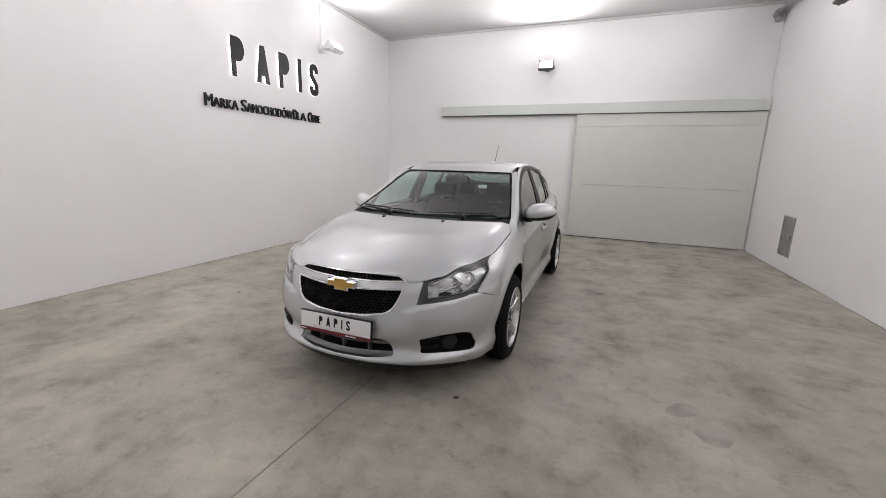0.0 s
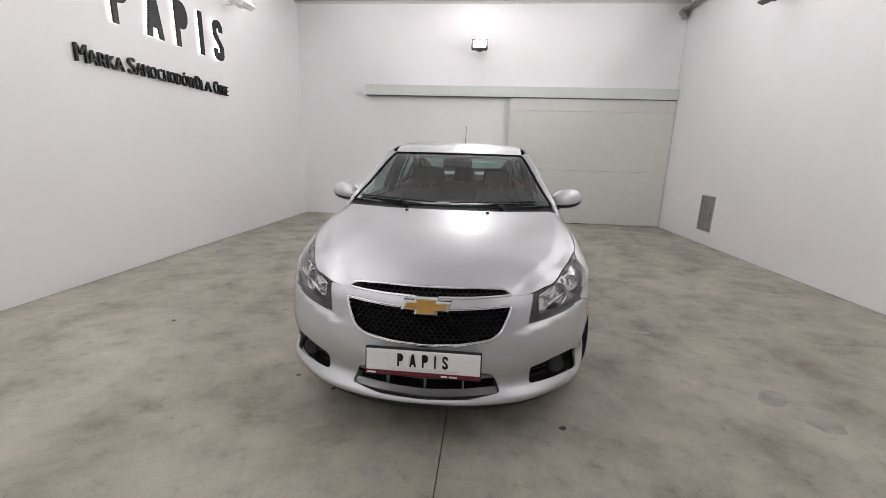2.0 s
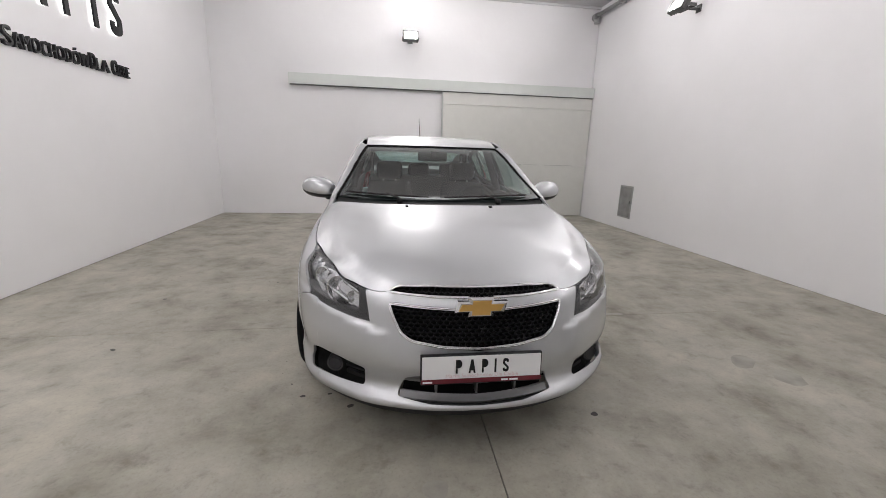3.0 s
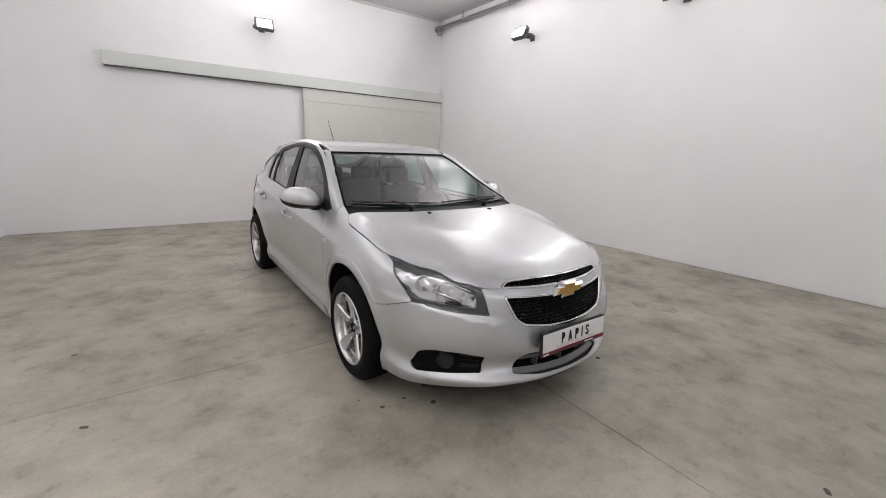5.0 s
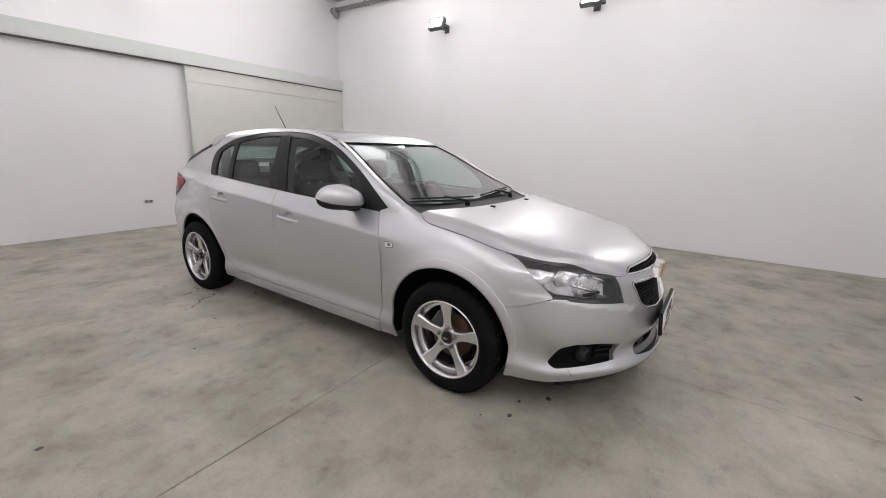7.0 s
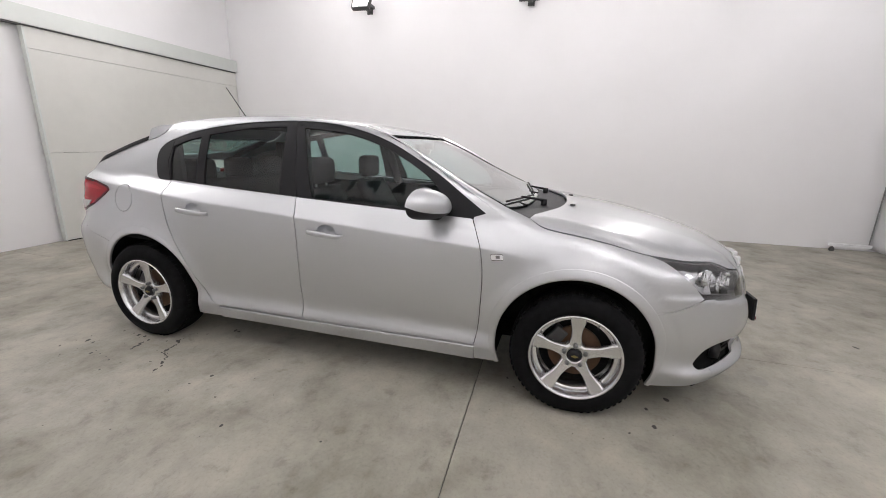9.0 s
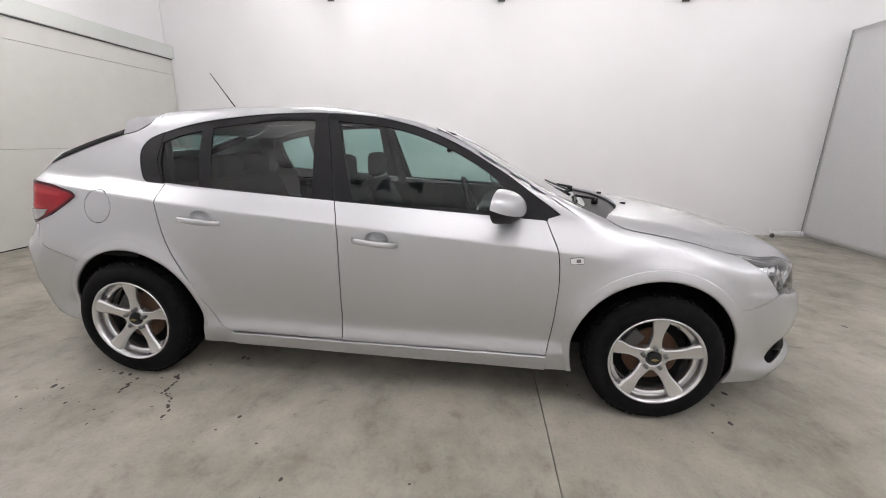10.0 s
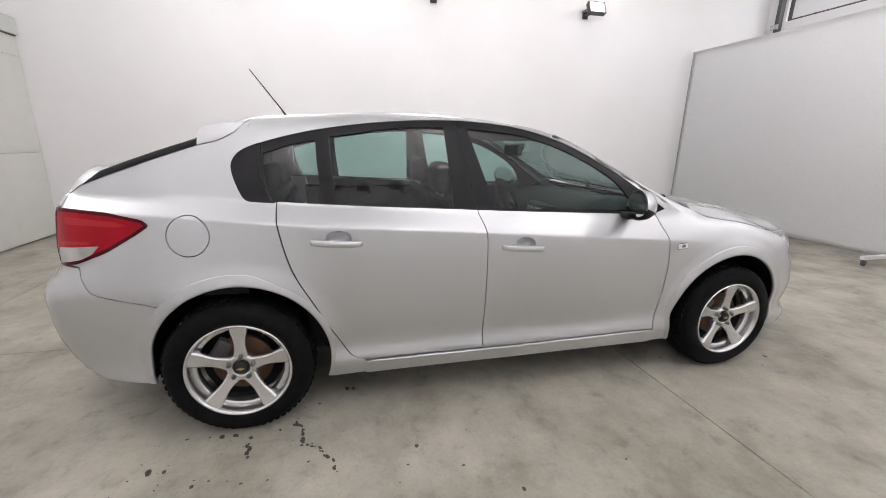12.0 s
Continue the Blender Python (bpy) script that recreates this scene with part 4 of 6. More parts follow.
quarter_out = r_rail[-1:] + h_rail[1:] + [(3.322, 1.02), (3.322, 0.80), (3.262, 0.79), (3.258, 0.745), (3.242, 0.712), (3.225, 0.6875), (3.189, 0.6732), (3.138, 0.660), (2.985, 0.628)] + [(2.907, 0.620)] + [p for p in arch_r[::-1] if p[0] < 2.668 or p[1] > 0.625] + [(2.29, 0.205), (2.13, 0.205)] + [(2.13, 0.278)] + [(s + GAP * 1.5, z) for s, z in DOOR_R[::-1][1:]] + [(2.50, 1.036)] + DLO_REAR[::-1][:-4]
quarter_out = [p for i, p in enumerate(quarter_out) if i == 0 or (Vector(p) - Vector(quarter_out[i - 1])).length > 1e-4]
sill_out = [(0.503, 0.200), (2.135, 0.205), (2.135, 0.276), (1.536, 0.274), (0.503, 0.281)]
for sg in BOTH:
    side_ob = skin("body_side", [skin_data("side", rail_out, cell=0.05, halves=(sg,)), skin_data("side", quarter_out, [TAIL, FUEL], cell=0.026, halves=(sg,)), skin_data("side", sill_out, cell=0.06, sink=-0.008, flange=0.03, halves=(sg,))], M_PAINT, car)
    LIP_OWNER["quarter", sg] = side_ob
    bead = [(0.506 + 1.626 * k / 30, float(np.interp(0.506 + 1.626 * k / 30, (0.503, 1.536, 2.135), (0.281, 0.274, 0.276))) - 0.003) for k in range(31)]
    part("sill_bead", sweep([(sg * (p[0] + 0.0085), p[1], p[2]) for p in on_side(bead)], 0.0055), M_PAINT, side_ob)
    skin("fuel_flap", [skin_data("side", FLAP, cell=0.03, halves=(sg,))], M_PAINT, side_ob)

# doors
front_skin = [(s + GAP, z) for s, z in DOOR_F] + [(1.536 - GAP, 0.280)] + [(s - GAP, z) for s, z in DOOR_M[::-1] if 0.29 < z < 0.985] + [(1.571 - GAP, 0.990), (1.05, 0.966), (0.555, 0.943)]
rear_skin = [(1.536 + GAP, 0.282)] + [(s - GAP, z) for s, z in DOOR_R[::-1]] + [(2.10, 1.016), (1.571 + GAP, 0.991)] + [(s + GAP, z) for s, z in DOOR_M if 0.29 < z < 0.985]
PANE_F = curve([(0.70, 0.972), (0.715, 1.040), (0.82, 1.144), (1.05, 1.267), (1.31, 1.347), (1.597, 1.375)], 4) + curve([(1.592, 1.369), (1.535, 1.18), (1.476, 0.994)], 4)
PANE_R = curve([(1.690, 1.004), (1.700, 1.20), (1.712, 1.377)], 4) + curve([(1.715, 1.379), (1.95, 1.369), (2.255, 1.324)], 4) + curve([(2.258, 1.320), (2.250, 1.18), (2.235, 1.030)], 4)
PANE_Q = curve([(2.292, 1.032), (2.312, 1.18), (2.318, 1.308)], 4) + curve([(2.322, 1.308), (2.43, 1.286), (2.525, 1.255)], 4) + curve([(2.550, 1.246), (2.540, 1.14), (2.505, 1.044)], 4)
k_mid = near_z(DOOR_M, 0.995)
m_up = DOOR_M[:k_mid + 1]
top_f = [p for p in DLO_TOP if p[0] < 1.648]
top_r = [p for p in DLO_TOP if p[0] > 1.658]
trim_f = top_f + [(s - GAP * 0.7, z) for s, z in m_up] + [(1.05, 0.967), (0.56, 0.943)]
trim_r = [(s + GAP * 0.7, z) for s, z in m_up[::-1]] + [p for p in top_r if p[0] < 2.545] + [(2.552, 1.294), (2.562, 1.15), (2.505, 1.037), (2.10, 1.017)]
trim_q = [(2.5545, 1.2935)] + DLO_REAR + [(2.508, 1.037), (2.566, 1.15)]


def handle(sg, s0, z0, parent):
    """A bow handle over a hollow, tilted along the crease."""
    c = on_side([(s0, z0)])[0]
    tilt = Matrix.Translation((sg * c[0], s0, z0)) @ Matrix.Rotation(0.07, 4, "X")
    bm = bmesh.new()
    n, m = 18, 10
    rings = []
    for i in range(n + 1):
        t = i / n
        y = -0.112 + 0.224 * t
        bow = 0.030 * math.sin(math.pi * min(1, max(0, t))) ** 0.28
        hh = 0.0155 - 0.004 * abs(2 * t - 1) ** 2
        rings.append([bm.verts.new((sg * (bow + 0.008 * math.cos(2 * math.pi * k / m)), y, hh * math.sin(2 * math.pi * k / m))) for k in range(m)])
    for i in range(n):
        for k in range(m):
            f = bm.faces.new((rings[i][k], rings[i][(k + 1) % m], rings[i + 1][(k + 1) % m], rings[i + 1][k]))
            f.smooth = True
    bm.faces.new(rings[0])
    bm.faces.new(rings[-1])
    bmesh.ops.recalc_face_normals(bm, faces=bm.faces)
    bmesh.ops.transform(bm, matrix=tilt, verts=bm.verts)
    grip = part("door_handle", bm, M_PAINT, parent, smooth=False)
    return grip


def oval(s0, z0, a, b, n=24, tilt=0.0):
    return [(s0 + a * math.cos(2 * math.pi * k / n), z0 + b * math.sin(2 * math.pi * k / n) + tilt * a * math.cos(2 * math.pi * k / n)) for k in range(n)]


def dish(sg, s0, z0, a, b, deep, parent):
    """The finger hollow behind a handle."""
    bm = bmesh.new()
    rings = []
    for j, (k, d) in enumerate(((1.0, 0.0), (0.92, 0.55), (0.7, 0.9), (0.35, 1.0))):
        ring = on_side(oval(s0, z0, a * k, b * k))
        rings.append([bm.verts.new((sg * (p[0] - deep * d), p[1], p[2])) for p in ring])
    n = len(rings[0])
    for a0, a1 in zip(rings, rings[1:]):
        for k in range(n):
            f = bm.faces.new((a0[k], a0[(k + 1) % n], a1[(k + 1) % n], a1[k]))
            f.smooth = True
    bm.faces.new(rings[-1])
    bmesh.ops.recalc_face_normals(bm, faces=bm.faces)
    part("finger_hollow", bm, M_PAINT, parent)


def mirror(sg, parent):
    """Door mirror: painted cap above a black lower shell, on a black foot."""
    cx, cy, cz = 0.893, 0.742, 1.006

    def shell(name, material, lo, hi, grow, label):
        bm = bmesh.new()
        n, m = 20, 14
        rings = []
        for i in range(n + 1):
            t = i / n * 2 - 1
            x = t * 0.134
            env = max(0.0, 1 - abs(t) ** 3.0) ** 0.5
            zt = 0.088 * (1 - 0.30 * max(0, t) ** 2 - 0.10 * max(0, -t)) * env
            zb = -0.064 * (1 - 0.15 * max(0, -t)) * env
            d = 0.108 * env * (1 - 0.25 * max(0, t))
            ring = []
            for k in range(m + 1):
                a = lo + (hi - lo) * k / m
                sz = zt if math.sin(a) >= 0 else -zb
                ring.append(bm.verts.new((sg * (cx + x), cy + 0.030 + t * 0.045 - d * max(0.0, math.cos(a)) ** 0.85 * grow + 0.001, cz + 0.014 * t + sz * math.sin(a) * grow)))
            rings.append(ring)
        for i in range(n):
            for k in range(m):
                f = bm.faces.new((rings[i][k], rings[i][k + 1], rings[i + 1][k + 1], rings[i + 1][k]))
                f.smooth = True
        bmesh.ops.remove_doubles(bm, verts=bm.verts, dist=1e-5)
        bmesh.ops.recalc_face_normals(bm, faces=bm.faces)
        c = Vector((sg * cx, cy + 0.06, cz))
        if sum((f.calc_center_median() - c).dot(f.normal) for f in bm.faces) < 0:
            bmesh.ops.reverse_faces(bm, faces=bm.faces)
        return part(name, bm, material, foot, label)

    bm = bmesh.new()
    add_box(bm, 0.74, 0.84, cy - 0.035, cy + 0.03, cz - 0.075, cz - 0.040, 0.012)
    if sg < 0:
        for v in bm.verts:
            v.co.x *= -1
        bmesh.ops.reverse_faces(bm, faces=bm.faces)
    foot = part("door_mirror", bm, M_PLASTIC, parent, "silver door mirror on a black foot")
    shell("mirror_cap", M_PAINT, -0.45, math.pi / 2, 1.0, "silver mirror cap")
    shell("lower_shell", M_PLASTIC, -math.pi / 2, -0.45, 1.0, "black lower shell")
    bm = bmesh.new()
    ring = []
    for k in range(28):
        a = 2 * math.pi * k / 28
        ring.append(bm.verts.new((sg * (cx + 0.114 * math.cos(a)), cy + 0.028 + 0.040 * math.cos(a), cz + 0.012 + (0.080 if math.sin(a) > 0 else 0.056) * math.sin(a))))
    bm.faces.new(ring)
    bmesh.ops.recalc_face_normals(bm, faces=bm.faces)
    part("mirror_glass", bm, M_CHROME, foot, "mirror glass")


for sg in BOTH:
    fd = skin("front_door", [skin_data("side", front_skin, [oval(1.342, 0.830, 0.055, 0.034)], cell=0.03, halves=(sg,))], M_PAINT, car)
    skin("window_frame", [skin_data("side", trim_f, [PANE_F], cell=0.05, sink=0.003, flange=0.01, halves=(sg,))], M_GLOSSBLK, fd, "black window frame")
    skin("window_glass", [skin_data("side", PANE_F, cell=0.025, sink=0.010, flange=0, halves=(sg,))], M_GLASS, fd, "tinted side window")
    handle(sg, 1.352, 0.812, fd)
    dish(sg, 1.342, 0.830, 0.055, 0.034, 0.045, fd)
    mirror(sg, fd)
    rd = skin("rear_door", [skin_data("side", rear_skin, [oval(2.232, 0.892, 0.055, 0.034)], cell=0.03, halves=(sg,))], M_PAINT, car)
    skin("window_frame", [skin_data("side", trim_r, [PANE_R, PANE_Q], cell=0.05, sink=0.003, flange=0.01, halves=(sg,))], M_GLOSSBLK, rd, "black window frame")
    skin("window_glass", [skin_data("side", PANE_R, cell=0.025, sink=0.010, flange=0, halves=(sg,))], M_GLASS, rd, "tinted side window")
    skin("quarter_glass", [skin_data("side", PANE_Q, cell=0.025, sink=0.010, flange=0, halves=(sg,))], M_GLASS, rd, "tinted quarter window")
    handle(sg, 2.242, 0.874, rd)
    dish(sg, 2.232, 0.892, 0.055, 0.034, 0.045, rd)
    skin("pillar_cover", [skin_data("side", trim_q, cell=0.05, sink=0.002, flange=0.01, halves=(sg,))], M_GLOSSBLK, car, "black cover behind the rear door")

# dark inner skin behind the seams
for sg in BOTH:
    inner = [(0.40, 0.25), (2.24, 0.25), (2.50, 0.80), (2.50, 1.0), (0.43, 0.92)]
    skin("inner_skin", [skin_data("side", inner, cell=0.08, sink=0.045, flange=0, halves=(sg,))], M_LINER, car)
    boot = [(2.62, 0.66), (2.90, 0.66), (3.25, 0.72), (3.28, 1.06), (3.0, 1.16), (2.80, 1.22), (2.70, 1.24), (2.70, 1.05)]
    skin("boot_lining", [skin_data("side", boot, cell=0.08, sink=0.045, flange=0, halves=(sg,))], M_CABIN, car)

# tailgate, spoiler, rear glass, lamps, bumper
glass_out = curve([(0.0, 2.90), (0.3, 2.89), (0.52, 2.85)], 3) + curve([(0.527, 2.88), (0.50, 3.05), (0.475, 3.20), (0.46, 3.29)], 3) + curve([(0.44, 3.305), (0.3, 3.345), (0.0, 3.37)], 3)
gate_top = [(0.0, 2.664)] + ROOF_REAR[::-1][1:-1] + [(u - 0.004, s + 0.003) for u, s in HATCH_EDGE] + [(0.50, 3.355), (0.3, 3.40), (0.0, 3.425)]
tailgate = skin("tailgate", [skin_data("top", gate_top, [glass_out + [(-0.1, 3.3), (-0.1, 2.95)]], cell=0.04, halves=BOTH),
                             skin_data("rear", [(0.0, 0.70), (0.52, 0.70), (0.56, 0.80), (0.575, 1.02), (0.5, 1.055), (0.0, 1.075)], cell=0.05, halves=BOTH)], M_PAINT, car)
skin("rear_window", [skin_data("top", glass_out, cell=0.06, sink=0.004, flange=0, halves=BOTH)], M_GLASS, tailgate, "tinted rear window")
for sg in BOTH:
    rib = []
    for p in on_side([q for q in C_EDGE if q[0] < 3.262]):
        rib.append((p[0], p[1], p[2] + 0.001, 0.003 + 0.027 * min(1.0, (3.268 - p[1]) / 0.07)))
    bm = bmesh.new()
    rows = [[bm.verts.new(c) for c in ((sg * (u + 0.002), s, z), (sg * (u - h * 0.1), s, z + h * 0.8), (sg * (u - 0.012), s, z + h), (sg * (u - 0.034), s, z + h * 0.7), (sg * (u - 0.05), s, z - 0.03))] for u, s, z, h in rib]
    for a0, a1 in zip(rows, rows[1:]):
        for k in range(4):
            f = bm.faces.new((a0[k], a0[k + 1], a1[k + 1], a1[k]))
            f.smooth = True
    bm.faces.new(rows[0])
    bm.faces.new(rows[-1])
    bmesh.ops.recalc_face_normals(bm, faces=bm.faces)
    part("glass_edge", bm, M_GLOSSBLK, tailgate, "raised black glass edge")
bm = bmesh.new()
sp_n = 24
su = [float(p[0]) + 0.001 for p in on_side([(2.823, 1.276), (2.738, 1.297), (2.672, 1.332), (2.632, 1.370)])]
rows = []
for i in range(sp_n + 1):
    q = -1 + 2 * i / sp_n
    qq = q * q
    zf = float(top_h(2.64, abs(q) * 0.52))
    sec = [(su[3] - 0.012, 2.632, zf - 0.004 - 0.012 * qq ** 4), (su[1] - 0.022, 2.72, 1.388 - 0.012 * qq), (su[0] - 0.026, 2.806, 1.366 - 0.010 * qq), (su[0] - 0.022, 2.814, 1.358 - 0.010 * qq), (su[0], 2.825, 1.300 - 0.022 * qq), (su[1], 2.738, 1.30), (su[2], 2.672, 1.335), (su[3], 2.634, 1.366)]
    rows.append([bm.verts.new((q * w, s, z)) for w, s, z in sec])
for a0, a1 in zip(rows, rows[1:]):
    for k in range(7):
        f = bm.faces.new((a0[k], a0[k + 1], a1[k + 1], a1[k]))
        f.smooth = k in (0, 1, 2)
for row in (rows[0], rows[-1]):
    cap = [bm.verts.new(v.co) for v in row]
    for ids in ((0, 1, 6, 7), (1, 5, 6), (1, 2, 4, 5), (2, 3, 4)):
        bm.faces.new([cap[i] for i in ids]).smooth = True
bmesh.ops.recalc_face_normals(bm, faces=bm.faces)
part("spoiler", bm, M_PAINT, tailgate, "silver roof spoiler")

for sg in BOTH:
    lamp = skin("tail_lamp", [skin_data("side", TAIL, cell=0.02, sink=-0.003, flange=0.02, halves=(sg,)),
                              skin_data("rear", rounded([(0.58, 0.80), (0.70, 0.80), (0.66, 1.015), (0.58, 1.015)], 0.01), cell=0.04, sink=-0.003, flange=0.02, halves=(sg,))], M_TAIL, car, "glossy deep red tail lamp")
    skin("reversing_lens", [skin_data("side", rounded([(3.332, 0.868), (3.170, 0.877), (3.202, 0.842), (3.245, 0.822), (3.338, 0.802)], 0.006), cell=0.015, sink=-0.0085, flange=0.005, halves=(sg,))], M_TAILCLEAR, lamp, "milky reversing lens")
    skin("dark_rim", [skin_data("side", grown(TAIL, 0.001), [grown(TAIL, -0.011)], cell=0.03, sink=-0.0048, flange=0.008, halves=(sg,))], M_TAILRIM, lamp, "dark red rim")
    skin("light_band", [skin_data("side", rounded([(3.30, 0.992), (3.12, 0.974), (3.06, 0.958), (3.10, 0.952), (3.30, 0.962)], 0.006), cell=0.03, sink=-0.0045, flange=0.003, halves=(sg,))], M_TAILBAND, lamp, "paler red reflector band")
    skin("light_band", [skin_data("side", rounded([(3.325, 0.895), (3.20, 0.893), (3.21, 0.882), (3.325, 0.878)], 0.005), cell=0.03, sink=-0.0045, flange=0.003, halves=(sg,))], M_TAILBAND, lamp, "paler red reflector band")

U_R = 0.66
rear_seam = side_of(lay("rear", [U_R] * 12, [0.28 + 0.42 * k / 11 for k in range(12)]))
rb_side = [(3.2638, 0.786), (3.2598, 0.743), (3.244, 0.710), (3.2268, 0.6842), (3.190, 0.670), (3.139, 0.6565), (2.985, 0.6245), (2.906, 0.6165)] + [p for p in arch_r if p[0] > 2.9 and p[1] < 0.615] + [(3.06, 0.262), (3.24, 0.275)] + rear_seam + side_of(lay("rear", [U_R] * 2, [0.74, 0.786]))
rear_bumper = skin("rear_bumper", [skin_data("side", rb_side, cell=0.04, halves=(sg,)) for sg in BOTH] + [skin_data("rear", [(0, 0.28), (U_R, 0.28), (U_R, 0.786), (0.53, 0.786), (0.52, 0.695), (0, 0.695)], cell=0.05, halves=BOTH)], M_PAINT, car)

# ---- nose details ----
def rim(name, outline, width, lift, material, parent, label=""):
    """Chrome rim: outline shrunk by width, laid proud of the body."""
    inn = grown(outline, -width)
    keep = [(max(u, 0.0), z) for u, z in outline]
    hole = [(u if u > 0.0 else -0.2, z) for u, z in inn]
    return skin(name, [skin_data("front", keep, [hole], cell=0.04, sink=-lift, flange=0.025, halves=BOTH)], material, parent, label)


def chrome_bead(outline, r, lift, parent):
    """A round bright bead along an opening's edge, over both halves."""
    half = [(u, z) for u, z in outline if u > 0.004]
    half = [(0.0, half[0][1])] + half + [(0.0, half[-1][1])]
    p = lay("front", [q[0] for q in half], [q[1] for q in half])
    ring = [(a, b - lift, c) for a, b, c in p] + [(-a, b - lift, c) for a, b, c in p[::-1][1:-1]]
    part("chrome_bead", sweep(ring + ring[:2], r, 8), M_CHROME, parent, "bright chrome edge")


def clip_half(outline):
    """The half of an outline right of the middle plane."""
    return [(max(u, 0.0), z) for u, z in outline]


def back_plate(name, outline, sink, material, parent, label=""):
    return skin(name, [skin_data("front", clip_half(outline), cell=0.06, sink=sink, flange=0, halves=BOTH)], material, parent, label)


def comb(outline, sink, cell, bar, parent):
    """Honeycomb bars filling an outline, set back from the body face."""
    half = clip_half(outline)
    us, zs = [p[0] for p in half], [p[1] for p in half]
    segs = []
    rows = int((max(zs) - min(zs)) / (cell * 0.62)) + 2
    cols = int(max(us) / cell) + 2
    for r in range(rows):
        for c in range(-cols, cols + 1):
            x = c * cell + (cell / 2 if r % 2 else 0)
            z = min(zs) + r * cell * 0.62
            pts = [(x + cell * 0.5 * a, z + cell * 0.62 * b) for a, b in ((0, 0.66), (1, 0.33), (1, -0.33))]
            for p, q in ((pts[0], pts[1]), (pts[1], pts[2]), (pts[0], (x - cell * 0.5, z + cell * 0.62 * 0.33))):
                if inside_poly(abs(p[0]), p[1], half) or inside_poly(abs(q[0]), q[1], half):
                    segs.append((p, q))
    A = np.array([(s[0][0], s[0][1]) for s in segs] + [(s[1][0], s[1][1]) for s in segs])
    P = lay("front", np.abs(A[:, 0]), A[:, 1])
    P[:, 0] *= np.sign(A[:, 0]) + (A[:, 0] == 0)
    V, F = [], []
    m = len(segs)
    for k in range(m):
        a, b = P[k], P[k + m]
        d = np.array((b[0] - a[0], 0, b[2] - a[2]))
        d = d / max(np.linalg.norm(d), 1e-9)
        w = np.array((-d[2], 0, d[0])) * bar / 2
        i = len(V)
        for e in (a, b):
            for sgn in (1, -1):
                for y in (sink, sink + 0.014):
                    V.append(tuple(e + w * sgn + np.array((0, y, 0))))
        F += [(i, i + 2, i + 6, i + 4), (i, i + 4, i + 5, i + 1), (i + 2, i + 3, i + 7, i + 6)]
    me = bpy.data.meshes.new("honeycomb")
    me.from_pydata(V, [], F)
    me.materials.append(M_COMB)
    ob = new("honeycomb", me)
    ob.parent = parent
    return ob


grille = rim("radiator_grille", low_grille, 0.007, 0.003, M_CHROME, car, "black honeycomb grille in a chrome rim")
chrome_bead(grown(low_grille, 0.001), 0.0042, 0.004, grille)
back_plate("backing", low_grille, 0.055, M_LINER, grille)
comb(low_grille, 0.024, 0.027, 0.0045, grille)
grille2 = rim("upper_grille", up_grille, 0.004, 0.003, M_CHROME, car, "narrow black honeycomb grille in a chrome rim")
chrome_bead(grown(up_grille, 0.001), 0.0036, 0.004, grille2)
back_plate("backing", up_grille, 0.05, M_LINER, grille2)
comb(up_grille, 0.020, 0.026, 0.0045, grille2)
lower = back_plate("lower_intake", intake, 0.06, M_LINER, car, "lower air intake with grey slats")
for z0, z1, mm in ((0.364, 0.376, M_DKGREY), (0.333, 0.350, M_SLAT), (0.283, 0.303, M_SLAT)):
    w = 0.30 if z0 > 0.35 else (0.318 if z0 > 0.31 else 0.335)
    skin("slat", [skin_data("front", [(0, z0), (w, z0 + 0.006), (w - 0.004, z1 + 0.006), (0, z1)], cell=0.06, sink=0.016, flange=0.03, halves=BOTH)], mm, lower)
for u, both in ((0.0, (1,)), (0.174, BOTH)):
    for sg in both:
        c = lay("front", [u], [0.32])[0]
        part("strut", box(sg * u - 0.004, sg * u + 0.004, c[1] + 0.012, c[1] + 0.05, 0.290, 0.345), M_SLAT, lower)

# badge: plain gold cross bar, leaning, in a bevelled bright rim
BADGE = [(-0.096, 0.677), (-0.039, 0.677), (-0.041, 0.6575), (0.037, 0.6575), (0.039, 0.677), (0.082, 0.677), (0.096, 0.706), (0.039, 0.706), (0.041, 0.7225), (-0.037, 0.7225), (-0.039, 0.706), (-0.082, 0.706)]


def widened(pts, dx, dz):
    """The cross bar with its arms longer by dx and its edges out by dz."""
    out = []
    for k, (x, z) in enumerate(pts):
        far = abs(x) > 0.06
        out.append((x + math.copysign(dx if far else dz * 1.2, x), z + math.copysign(dz if not far else dz, z - 0.6905)))
    return out


def bevelled(outer, y0, inner, y1):
    bm = bmesh.new()
    rows = [[bm.verts.new((x, y, z)) for x, z in pts] for pts, y in ((outer, y0 + 0.03), (outer, y0), (inner, y1))]
    n = len(outer)
    for a0, a1 in zip(rows, rows[1:]):
        for k in range(n):
            bm.faces.new((a0[k], a0[(k + 1) % n], a1[(k + 1) % n], a1[k]))
    bm.faces.new(rows[-1])
    bmesh.ops.recalc_face_normals(bm, faces=bm.faces)
    return bm


badge_y = float(lay("front", [0.0], [0.69])[0][1])
badge = part("badge", bevelled(BADGE, badge_y - 0.026, [(x * 0.975, 0.69 + (z - 0.69) * 0.94) for x, z in BADGE], badge_y - 0.030), M_GOLD, car, "plain gold bar badge with a chrome rim")
part("badge_rim", bevelled(widened(BADGE, 0.015, 0.010), badge_y - 0.019, widened(BADGE, 0.004, 0.0025), badge_y - 0.0275), M_CHROME, badge, "bright chrome rim")

